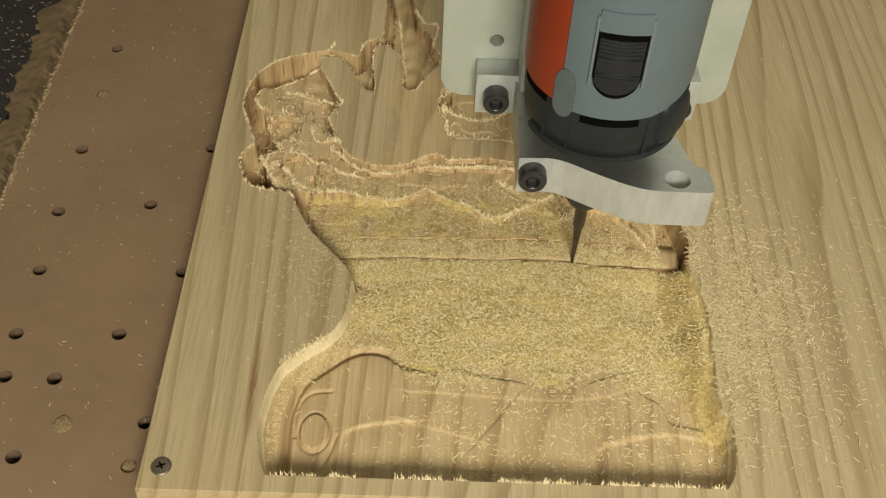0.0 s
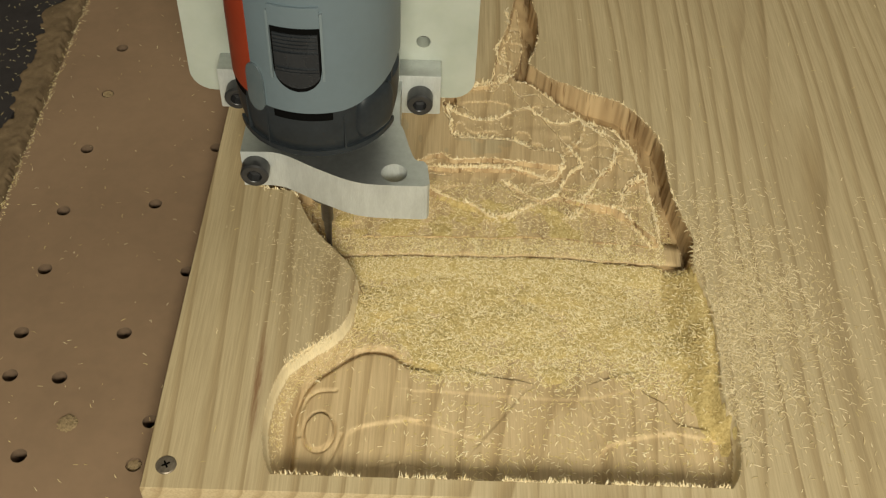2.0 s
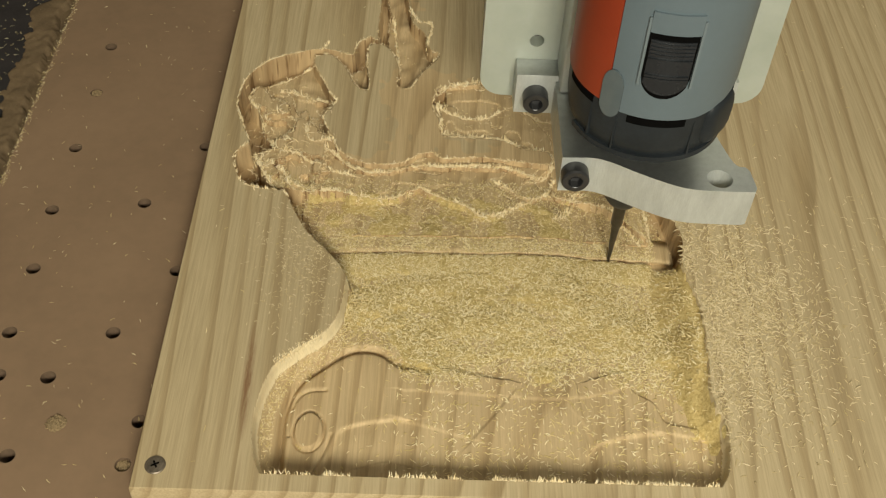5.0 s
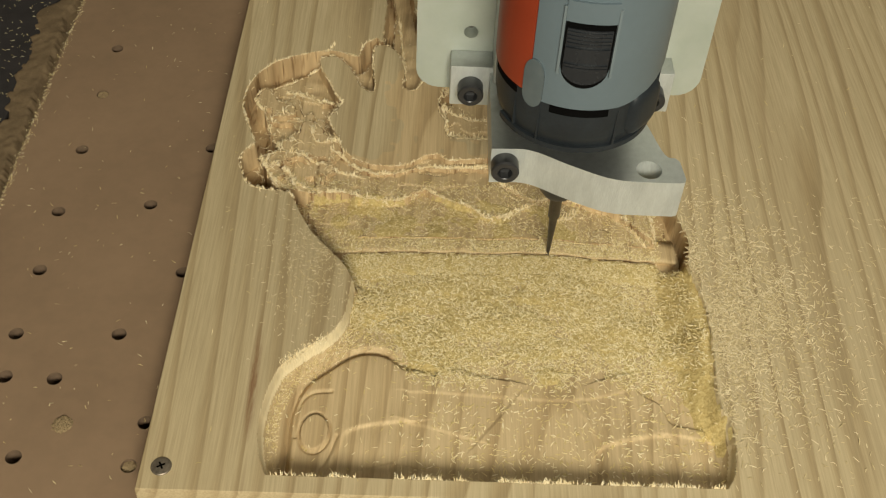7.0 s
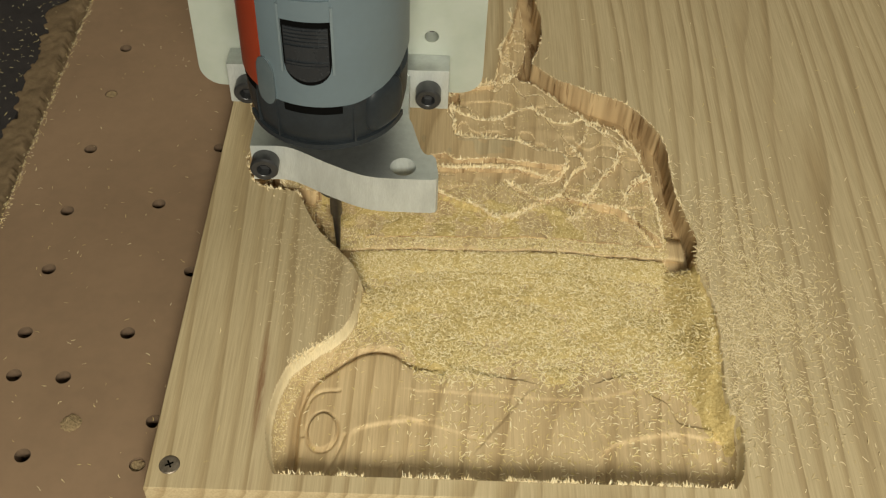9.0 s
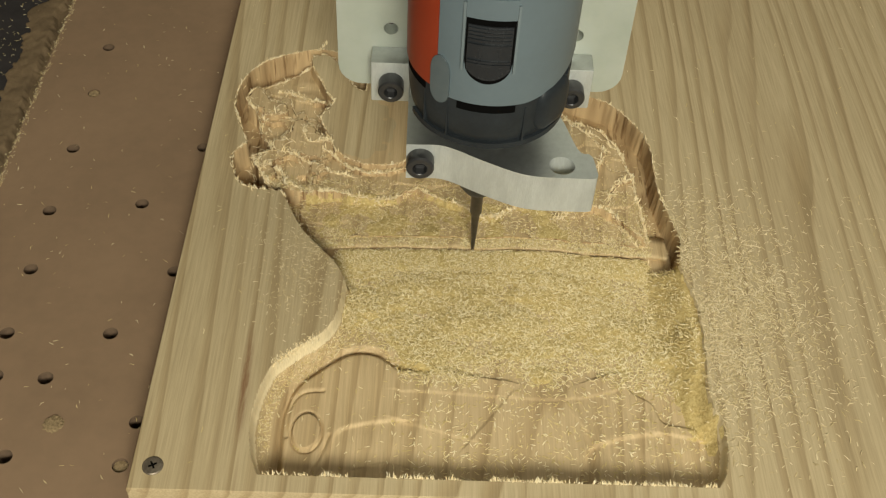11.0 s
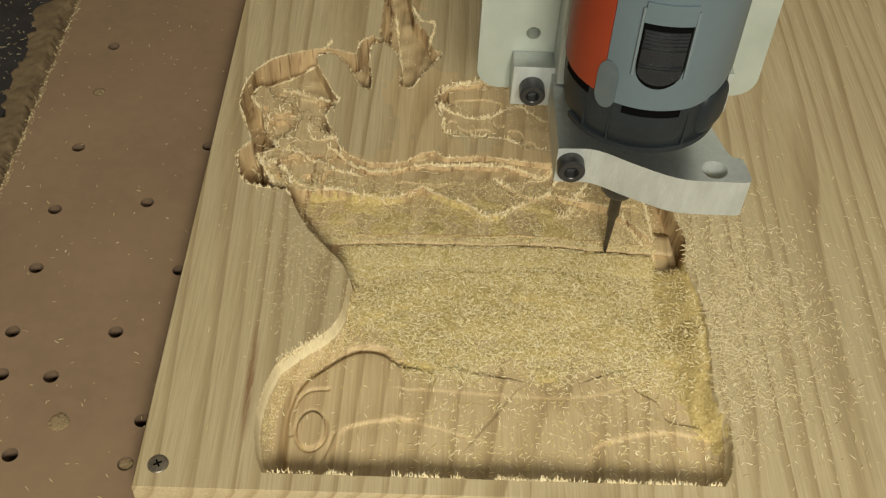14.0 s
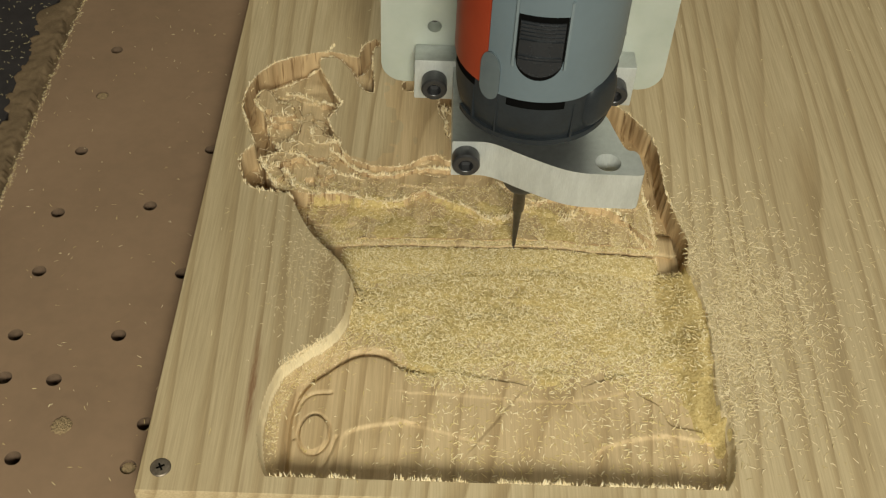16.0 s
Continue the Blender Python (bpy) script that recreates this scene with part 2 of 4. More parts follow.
# ---------------------------------------------------------------- mesh helpers
def part(name, bm, mat, parent=None, label="", smooth=35):
    """Links a bmesh as one mesh object, under a thing or a part."""
    me = bpy.data.meshes.new(name)
    bmesh.ops.recalc_face_normals(bm, faces=bm.faces)
    bm.to_mesh(me)
    bm.free()
    me.materials.append(mat)
    if smooth:
        me.shade_smooth()
        me.set_sharp_from_angle(angle=radians(smooth))
    ob = new(name, me)
    ob.parent = parent
    return tagged(ob, label)


def raw(name, verts, faces, mat, smooth=True):
    """A mesh from numpy arrays: verts n x 3, faces m x 3 or m x 4."""
    me = bpy.data.meshes.new(name)
    me.from_pydata([], [], [])
    k = faces.shape[1]
    me.vertices.add(len(verts))
    me.vertices.foreach_set("co", verts.astype(np.float32).ravel())
    me.loops.add(faces.size)
    me.loops.foreach_set("vertex_index", faces.astype(np.int32).ravel())
    me.polygons.add(len(faces))
    me.polygons.foreach_set("loop_start", np.arange(0, faces.size, k, dtype=np.int32))
    me.polygons.foreach_set("use_smooth", np.full(len(faces), smooth))
    me.update(calc_edges=True)
    me.validate()
    me.materials.append(mat)
    return new(name, me)


def box(bm, x0, x1, y0, y1, z0, z1, bevel=0.0, segments=2):
    v = bmesh.ops.create_cube(bm, size=1.0)["verts"]
    for p in v:
        p.co = Vector(((x0, x1)[p.co.x > 0], (y0, y1)[p.co.y > 0], (z0, z1)[p.co.z > 0]))
    if bevel:
        edges = list({e for p in v for e in p.link_edges})
        bmesh.ops.bevel(bm, geom=edges, offset=bevel, segments=segments, profile=0.5, affect="EDGES")
    return bm


def lathe(bm, profile, n=48, axis="z", centre=(0, 0, 0), close=True):
    """A solid of turning: (radius, height) pairs from low to high."""
    c = Vector(centre)
    rings = []
    for r, h in profile:
        row = []
        for i in range(n):
            a = 2 * math.pi * i / n
            p = Vector((r * math.cos(a), r * math.sin(a), h))
            if axis == "y":
                p = Vector((p.x, p.z, p.y))
            row.append(bm.verts.new(c + p))
        rings.append(row)
    for a, b in zip(rings, rings[1:]):
        for i in range(n):
            bm.faces.new((a[i], a[(i + 1) % n], b[(i + 1) % n], b[i]))
    if close:
        bm.faces.new(rings[0])
        bm.faces.new(rings[-1])
    return bm


def prism(bm, outline, holes, z0, z1):
    """A plate from a plan outline with round holes, between two heights."""
    loops = [outline] + [[(x + r * math.cos(2 * math.pi * i / 28), y + r * math.sin(2 * math.pi * i / 28)) for i in range(28)] for x, y, r in holes]
    sides = []
    for z in (z0, z1):
        edges = []
        for loop in loops:
            vs = [bm.verts.new((x, y, z)) for x, y in loop]
            edges += [bm.edges.new((vs[i], vs[(i + 1) % len(vs)])) for i in range(len(vs))]
            sides.append(vs)
        bmesh.ops.triangle_fill(bm, use_beauty=True, edges=edges)
    n = len(loops)
    for k in range(n):
        a, b = sides[k], sides[n + k]
        for i in range(len(a)):
            bm.faces.new((a[i], a[(i + 1) % len(a)], b[(i + 1) % len(a)], b[i]))
    return bm


def smooth_curve(points, closed=False, steps=5):
    """Catmull-Rom through control points."""
    p = np.array(points, float)
    n = len(p)
    out = []
    for i in range(n if closed else n - 1):
        g = lambda k: p[k % n] if closed else p[min(max(k, 0), n - 1)]
        a, b, c, d = g(i - 1), g(i), g(i + 1), g(i + 2)
        for s in np.arange(steps) / steps:
            out.append(0.5 * (2 * b + (c - a) * s + (2 * a - 5 * b + 4 * c - d) * s ** 2 + (3 * b - a - 3 * c + d) * s ** 3))
    if not closed:
        out.append(p[-1])
    return np.array(out)


# ---------------------------------------------------------------- fields on the board
def lattice(x, y, cell, seed):
    """Smooth value noise, -1 to 1."""
    rng = np.random.RandomState(seed)
    g = rng.uniform(-1, 1, (128, 128))
    u, v = x / cell + 40.3, y / cell + 40.7
    i, j = np.floor(u).astype(int), np.floor(v).astype(int)
    a, b = u - i, v - j
    a, b = a * a * (3 - 2 * a), b * b * (3 - 2 * b)
    at = lambda p, q: g[p % 128, q % 128]
    return (at(i, j) * (1 - a) + at(i + 1, j) * a) * (1 - b) + (at(i, j + 1) * (1 - a) + at(i + 1, j + 1) * a) * b


def distance(x, y, line, closed):
    """Distance to a polyline, and for a closed one whether the point is inside."""
    a = line
    b = np.roll(line, -1, 0) if closed else line[1:]
    a = a if closed else a[:-1]
    best, inside = np.full(x.shape, 9.0), np.zeros(x.shape, bool)
    for (x0, y0), (x1, y1) in zip(a, b):
        dx, dy = x1 - x0, y1 - y0
        s = np.clip(((x - x0) * dx + (y - y0) * dy) / max(dx * dx + dy * dy, 1e-12), 0, 1)
        best = np.minimum(best, np.hypot(x - x0 - s * dx, y - y0 - s * dy))
        if closed and y0 != y1:
            inside ^= ((y0 > y) != (y1 > y)) & (x < (x1 - x0) * (y - y0) / (y1 - y0) + x0)
    return best, inside


def signed(x, y, line):
    """Distance to a polyline, positive to the left of its run."""
    best, out = np.full(x.shape, 9.0), np.full(x.shape, 9.0)
    for (x0, y0), (x1, y1) in zip(line[:-1], line[1:]):
        dx, dy = x1 - x0, y1 - y0
        s = np.clip(((x - x0) * dx + (y - y0) * dy) / max(dx * dx + dy * dy, 1e-12), 0, 1)
        e = np.hypot(x - x0 - s * dx, y - y0 - s * dy)
        near = e < best
        best = np.where(near, e, best)
        out = np.where(near, e * np.sign(dx * (y - y0) - dy * (x - x0)), out)
    return out


def step(v):
    v = np.clip(v, 0, 1)
    return v * v * (3 - 2 * v)


# outline of the carved pocket, half by half, then the tall middle that is still uncut
RIM_WEST = [(-0.0754, -0.1368), (-0.0797, -0.1262), (-0.0818, -0.1146), (-0.0818, -0.1025), (-0.0804, -0.0931), (-0.0787, -0.0868), (-0.0765, -0.0796), (-0.0721, -0.0744), (-0.0648, -0.0671), (-0.0585, -0.0621), (-0.0535, -0.0574), (-0.0487, -0.0484), (-0.0468, -0.0376), (-0.0459, -0.0264), (-0.0459, -0.0219), (-0.0516, -0.0114), (-0.0597, -0.002), (-0.0686, 0.0085), (-0.0751, 0.0197), (-0.0809, 0.0322), (-0.0853, 0.0385), (-0.0955, 0.0393), (-0.105, 0.0419), (-0.1105, 0.0483), (-0.1143, 0.0595)]
RIM_NORTH = [(-0.1148, 0.0674), (-0.1109, 0.0737), (-0.1082, 0.0772), (-0.1106, 0.0833), (-0.1148, 0.0954), (-0.1185, 0.1053), (-0.1199, 0.1155), (-0.1184, 0.1288), (-0.1133, 0.1415), (-0.1059, 0.1514), (-0.0961, 0.1576), (-0.0844, 0.1623), (-0.0752, 0.1652), (-0.0652, 0.1635), (-0.0561, 0.1601), (-0.054, 0.1642), (-0.0517, 0.1736), (-0.045, 0.1799), (-0.0405, 0.1767), (-0.0403, 0.1934), (-0.0397, 0.2184), (-0.0388, 0.2793), (0.0505, 0.2874)]
RIM_EAST = [(0.0529, 0.2261), (0.0562, 0.2073), (0.0547, 0.1799), (0.0497, 0.1622), (0.0485, 0.1581), (0.0529, 0.1539), (0.0629, 0.1434), (0.0746, 0.1376), (0.0845, 0.1311), (0.0961, 0.1265), (0.1041, 0.1217), (0.1131, 0.1103), (0.1199, 0.0971), (0.1234, 0.085), (0.1236, 0.0707), (0.1232, 0.0569), (0.1246, 0.0435), (0.1273, 0.0285), (0.1304, 0.014), (0.129, 0.0018), (0.1283, -0.0052), (0.1299, -0.0148), (0.1325, -0.026), (0.134, -0.0406), (0.1327, -0.0617), (0.1311, -0.0817), (0.1317, -0.0944), (0.1344, -0.1005), (0.1349, -0.1096), (0.1334, -0.1214), (0.1312, -0.1301), (0.1271, -0.1368)]
TALL_FINGERS = [(-0.0781, 0.1574), (-0.072, 0.1606), (-0.0655, 0.1581), (-0.0577, 0.1474), (-0.052, 0.1335), (-0.0461, 0.1274), (-0.0429, 0.1303), (-0.0447, 0.1437), (-0.0458, 0.1633), (-0.0446, 0.1721), (-0.0393, 0.1735), (-0.0331, 0.1699), (-0.0281, 0.1604), (-0.0251, 0.1476), (-0.026, 0.135), (-0.0211, 0.1299), (-0.0167, 0.1334), (-0.0119, 0.1457), (-0.0051, 0.1561), (-0.001, 0.1643), (-0.0071, 0.1697), (-0.0111, 0.1859), (-0.0174, 0.1946), (-0.0208, 0.2098), (-0.0239, 0.2835)]
TALL_BODY = [(0.0444, 0.2883), (0.0383, 0.2074), (0.0342, 0.1888), (0.0295, 0.1708), (0.0271, 0.1535), (0.0227, 0.1367), (0.0056, 0.1331), (-0.0032, 0.1235), (-0.0037, 0.1115), (0.0008, 0.1016), (0.0019, 0.0892), (0.0189, 0.0877), (0.0385, 0.0863), (0.048, 0.0796), (0.0625, 0.078), (0.0652, 0.0687), (0.0572, 0.0673), (0.038, 0.0696), (0.022, 0.0711), (0.0028, 0.0692), (-0.0037, 0.0735), (-0.0117, 0.0717), (-0.0195, 0.0652), (-0.0289, 0.0629), (-0.0416, 0.0631), (-0.0515, 0.0682), (-0.0584, 0.0754), (-0.0625, 0.0858), (-0.0657, 0.093), (-0.0681, 0.1028), (-0.0621, 0.1149), (-0.0662, 0.1236), (-0.0717, 0.1367), (-0.0773, 0.1484)]
RIM = smooth_curve(RIM_WEST + RIM_NORTH + RIM_EAST, False, 3)
TALL = smooth_curve(TALL_FINGERS + TALL_BODY, True, 3)
DEPTH = 0.012

# the finished relief: (points, height, width); grooves first, then low steps that rise or fall to the left of the line
GROOVES = [
    ([(-0.0694, -0.1300), (-0.0700, -0.1064), (-0.0694, -0.094), (-0.0655, -0.0809), (-0.0556, -0.0706), (-0.0427, -0.0605), (-0.0317, -0.0587), (-0.0232, -0.0618), (-0.0189, -0.0657), (-0.0037, -0.0702)], -0.0042, 0.0018),
    ([(-0.0665, -0.1093), (-0.0671, -0.0986), (-0.0647, -0.089), (-0.0597, -0.0846), (-0.0518, -0.0837)], -0.0012, 0.0009),
    ([(-0.0541, -0.1281), (-0.0501, -0.1192), (-0.0471, -0.1086)], -0.0011, 0.0008),
]
STEPS = [
    ([(-0.0506, -0.128), (-0.0463, -0.1176), (-0.0433, -0.107), (-0.0345, -0.1026), (-0.0215, -0.1), (-0.0149, -0.0991)], 0.0006, 0.0006),
    ([(-0.0149, -0.0991), (-0.003, -0.1024), (0.018, -0.1087)], 0.00025, 0.0006),
    ([(-0.0420, -0.1285), (-0.0344, -0.1262), (-0.0193, -0.1222), (-0.0039, -0.1262), (0.004, -0.1290)], -0.0004, 0.0006),
    ([(0.0694, -0.0964), (0.0762, -0.1100), (0.0726, -0.1279)], 0.0004, 0.0005),
    ([(-0.0194, -0.1209), (-0.0166, -0.1134), (-0.0151, -0.0980), (-0.0163, -0.0820), (-0.0197, -0.0654)], 0.0007, 0.0013),
    ([(-0.0128, -0.0821), (0.0074, -0.083), (0.0344, -0.0842), (0.0586, -0.0846), (0.0778, -0.0819), (0.0975, -0.0752)], 0.00025, 0.0005),
    ([(0.0101, -0.0707), (0.0333, -0.0744)], -0.0008, 0.0004),
] + [
    ([(0.0787, -0.072), (0.09, -0.0682), (0.0938, -0.072), (0.0971, -0.0795), (0.1059, -0.0857), (0.1098, -0.0966), (0.124, -0.0999), (0.1251, -0.1069)], -0.0006, 0.0004),
    ([(0.018, -0.1093), (0.0287, -0.095), (0.0357, -0.0851)], -0.0003, 0.0005),
    ([(0.069, -0.1246), (0.0725, -0.1133), (0.078, -0.1095), (0.0916, -0.1051), (0.1064, -0.103), (0.1121, -0.1095)], 0.0006, 0.0007),
    ([(0.0725, -0.1133), (0.0711, -0.0981), (0.0696, -0.0822)], 0.0004, 0.0006),
    ([(0.1129, -0.1034), (0.1245, -0.1054)], 0.0005, 0.0006),
]
# thin torn burrs that the roughing passes left standing
BURRS_EAST = [
    [(-0.002, 0.126), (0.001, 0.115), (0.009, 0.109), (0.023, 0.106), (0.033, 0.112), (0.04, 0.117), (0.047, 0.118), (0.053, 0.112), (0.061, 0.107), (0.07, 0.107), (0.077, 0.111), (0.08, 0.107), (0.077, 0.094), (0.074, 0.089)],
    [(-0.002, 0.118), (0.001, 0.105), (0.001, 0.094), (0.013, 0.092), (0.033, 0.09), (0.041, 0.084), (0.049, 0.084), (0.057, 0.081), (0.063, 0.077), (0.065, 0.07), (0.061, 0.061), (0.051, 0.057)],
    [(0.08, 0.11), (0.086, 0.103), (0.092, 0.094), (0.098, 0.086), (0.095, 0.076), (0.09, 0.069), (0.083, 0.059), (0.079, 0.05), (0.072, 0.041)],
]
BURRS_MIDDLE = [
    [(0.069, 0.086), (0.076, 0.072), (0.07, 0.065), (0.063, 0.053), (0.058, 0.046), (0.05, 0.044), (0.041, 0.05), (0.032, 0.056)],
    [(0.112, 0.063), (0.102, 0.059), (0.097, 0.048), (0.098, 0.037), (0.106, 0.024), (0.112, 0.013)],
    [(0.055, 0.148), (0.068, 0.127), (0.077, 0.115), (0.086, 0.105), (0.096, 0.098), (0.105, 0.087), (0.11, 0.074), (0.112, 0.06), (0.113, 0.047), (0.116, 0.009)],
    [(0.035, 0.212), (0.038, 0.193), (0.029, 0.175), (0.031, 0.161), (0.037, 0.155), (0.03, 0.141), (0.016, 0.136), (-0.001, 0.131)],
    [(0.062, 0.031), (0.071, 0.035), (0.077, 0.045), (0.082, 0.048)],
]
BURRS_WEST = [
    [(-0.065, 0.044), (-0.056, 0.045), (-0.04, 0.041), (-0.025, 0.041), (-0.011, 0.05), (-0.006, 0.047), (0.006, 0.041), (0.015, 0.037), (0.022, 0.03), (0.02, 0.02)],
    [(-0.058, 0.071), (-0.045, 0.06), (-0.026, 0.06), (-0.01, 0.066), (0.006, 0.065), (0.038, 0.069)],
    [(-0.097, 0.131), (-0.087, 0.13), (-0.076, 0.124), (-0.062, 0.117)],
    [(-0.106, 0.098), (-0.096, 0.106), (-0.087, 0.105), (-0.074, 0.101), (-0.069, 0.099)],
    [(-0.089, 0.074), (-0.077, 0.07), (-0.067, 0.064), (-0.057, 0.06), (-0.044, 0.055)],
    [(-0.105, 0.062), (-0.089, 0.061), (-0.082, 0.05), (-0.069, 0.046)],
    [(-0.078, 0.095), (-0.074, 0.083), (-0.062, 0.083), (-0.057, 0.071)],
    [(-0.032, 0.218), (-0.029, 0.188), (-0.026, 0.164)],
]
BURRS_NORTH = [
    [(-0.021, 0.213), (-0.015, 0.198), (-0.006, 0.194), (-0.009, 0.171), (-0.002, 0.166)],
    [(0.022, 0.03), (0.031, 0.029), (0.039, 0.036), (0.045, 0.039)],
]
BURRS = BURRS_EAST + BURRS_MIDDLE + BURRS_WEST + BURRS_NORTH
# inner edges of the deep channel along the rim
CHANNEL_EAST = [(0.0426, 0.2321), (0.0445, 0.2066), (0.0455, 0.1823), (0.044, 0.1676), (0.0393, 0.1531), (0.0409, 0.1476), (0.0495, 0.1437), (0.0561, 0.1364), (0.0643, 0.1272), (0.0723, 0.1182), (0.0788, 0.1139), (0.087, 0.1102), (0.095, 0.1055), (0.1011, 0.0993), (0.1053, 0.0911), (0.1083, 0.0815), (0.1103, 0.0697), (0.112, 0.0647), (0.1141, 0.0449), (0.1146, 0.0301), (0.1163, 0.0100)]
CHANNEL_WEST = [(-0.0700, 0.1720), (-0.0787, 0.158), (-0.0965, 0.1401), (-0.1055, 0.1347), (-0.1139, 0.1202), (-0.1064, 0.1066), (-0.1031, 0.0957), (-0.0970, 0.0852), (-0.0950, 0.0746), (-0.1036, 0.0689), (-0.1003, 0.0607), (-0.0940, 0.0494), (-0.0860, 0.0420)]
# fronts of the two terraces below the tall wood
FRONT_LOW = [(-0.075, 0.044), (-0.056, 0.045), (-0.04, 0.041), (-0.025, 0.041), (-0.011, 0.050), (-0.006, 0.047), (0.006, 0.041), (0.015, 0.037), (0.022, 0.030), (0.031, 0.029), (0.039, 0.036), (0.045, 0.039), (0.058, 0.046), (0.063, 0.047), (0.075, 0.043), (0.090, 0.041), (0.104, 0.032), (0.114, 0.018)]
FRONT_HIGH = [(-0.066, 0.078), (-0.058, 0.071), (-0.045, 0.0595), (-0.026, 0.0595), (-0.01, 0.0655), (0.006, 0.0645), (0.038, 0.0655), (0.056, 0.060), (0.066, 0.068)]
LIP_START, LIP_SPEED = 0.0045, 0.0006


def lip_line(x):
    """How the front of the uncut wood wavers along the pass."""
    return 0.0007 * lattice(x, x * 0, 0.014, 8) + 0.0003 * lattice(x, x * 0, 0.004, 9)


def pass_depth(x):
    """The finished surface along the pass: it arches up in the middle."""
    return np.interp(x, [-0.064, -0.050, -0.034, -0.018, 0.020, 0.040, 0.058, 0.070, 0.085, 0.105, 0.124], [-0.0166, -0.0160, -0.0148, -0.0137, -0.0130, -0.0115, -0.0111, -0.0126, -0.0145, -0.0152, -0.0164])


def board_height(x, y):
    d, inside = distance(x, y, RIM, True)
    rip = step((y - 0.01) / 0.03)
    d = d + 0.0002 * lattice(x, y, 0.004, 3) + 0.0004 * lattice(x, y, 0.0022, 4) * rip
    drop = np.where(inside, np.maximum(d, 0), 0)
    # the finished part: a steep lip, then a slope down to the floor
    far = step((y + 0.030) / 0.030)
    slope = drop / (0.0070 + 0.0008 * lattice(x, y, 0.02, 5))
    wall_fine = np.interp(slope, [0, 0.16, 0.6, 1], [0, 0.45, 0.84, 1])
    wall_rough = np.clip(drop / 0.0011, 0, 1)
    wall = wall_fine * (1 - far) + wall_rough * far
    fine = -DEPTH + 0.0005 * lattice(x, y, 0.03, 11) + (pass_depth(x) + DEPTH) * step((y + 0.07) / 0.05)
    fine = fine - 0.0010 * step((y - LIP_START - lip_line(x) + 0.0030) / 0.002)
    for points, high, wide in GROOVES:
        e, _ = distance(x, y, smooth_curve(points, False, 4), False)
        fine = fine + high * np.exp(-(e / wide) ** 2)
    for points, high, wide in STEPS:
        e = signed(x, y, smooth_curve(points, False, 4))
        fine = fine + high * np.tanh(e / wide) * np.exp(-(e / 0.007) ** 2)
    e = np.hypot((x + 0.0576) / 0.85, (y + 0.107) / 1.25)
    fine = fine + 0.0014 * (1 - step((e - 0.0072) / 0.0008)) - 0.0012 * np.exp(-((e - 0.0086) / 0.0007) ** 2)
    # the roughed-out part, in terraces with crisp torn fronts that fall away from the tall middle
    torn = 0.0012 * lattice(x, y, 0.0032, 21) + 0.0005 * lattice(x, y, 0.0014, 22)
    t, mid = distance(x, y, TALL, True)
    tall = step(np.where(mid, t, -t) / 0.0009 + 0.5)
    below = lambda line: step((np.interp(x, [p[0] for p in line], [p[1] for p in line]) + torn - y) / 0.0009 + 0.5)
    rough = -0.0030 - 0.0008 * step(lattice(x, y, 0.009, 27) * 5)
    rough = np.where(x < 0.064, rough - 0.0022 * below(FRONT_HIGH) * step((0.066 - x) / 0.001), rough)
    # contour steps of the eastern slope
    east = step((x - 0.030) / 0.006)
    for line, fall in ((BURRS_MIDDLE[0], 0.0011), (BURRS_EAST[2], 0.0015), (BURRS_MIDDLE[1], 0.0016), (BURRS_EAST[0], 0.0006)):
        rough = rough - fall * east * step((signed(x, y, smooth_curve(line, False, 2)) + torn) / 0.0008 + 0.5)
    # torn western hollow: uneven shelves at three depths
    west = step((-0.060 - x + torn * 2) / 0.006) * step((y - 0.049) / 0.002)
    shelf = lattice(x, y, 0.015, 33) + 0.35 * lattice(x, y, 0.006, 34) + torn * 120
    hollow = -0.0030 - 0.0030 * step((shelf + 0.15) / 0.05) - 0.0032 * step((shelf - 0.32) / 0.05)
    pit = step((y - 0.1250 + 0.22 * (x + 0.0836) + torn) / 0.0009 + 0.5)
    hollow = hollow * (1 - pit) + pit * (-0.0085 + 0.0006 * lattice(x, y, 0.007, 36))
    rough = rough * (1 - west) + hollow * west
    # pits between the fingers
    slot = step((y - 0.119) / 0.003) * step((0.004 - x) / 0.002) * step((x + 0.062) / 0.003)
    rough = rough * (1 - slot) + slot * (-0.0100 + 0.0012 * lattice(x, y, 0.010, 37))
    # the long uncut ledge before the cutter
    near = below(FRONT_LOW)
    ledge = pass_depth(x) + 0.0036 - 0.0007 * step(lattice(x, y, 0.010, 28) * 4)
    rough = rough * (1 - near) + ledge * near
    rough = rough + 0.0003 * lattice(x, y, 0.006, 23)
    recess = step((y - 0.1080 - 0.0045 * np.sin(x * 85 + 1.2)) / 0.0008) * step((x + 0.002) / 0.001) * (1 - step((y - 0.132 - torn) / 0.0015))
    top = -0.0006 - 0.0026 * recess - 0.0002 * lattice(x, y, 0.04, 24)
    rough = rough * (1 - tall) + top * tall
    for points in BURRS:
        e, _ = distance(x, y, smooth_curve(points, False, 3), False)
        rough = rough + 0.0004 * np.exp(-((e + torn * 0.3) / 0.0006) ** 2)
    # the deep channel that the roughing bit left along the rim
    side = signed(x, y, smooth_curve(CHANNEL_EAST, False, 3))
    ch_east = step((side + torn * 0.4) / 0.0009 + 0.5) * (x > 0.035)
    side = -signed(x, y, smooth_curve(CHANNEL_WEST, False, 3))
    ch_west = step((side + torn * 0.8) / 0.0009 + 0.5) * (x < -0.066) * (y > 0.044)
    ch_low = step((0.0085 + 0.0030 * lattice(x, y, 0.008, 31) - drop) / 0.0009 + 0.5) * (x < -0.03) * (y < 0.046)
    gap = step((0.0062 - drop) / 0.0009) * (y > 0.125) * (x < 0.03) * (1 - tall)
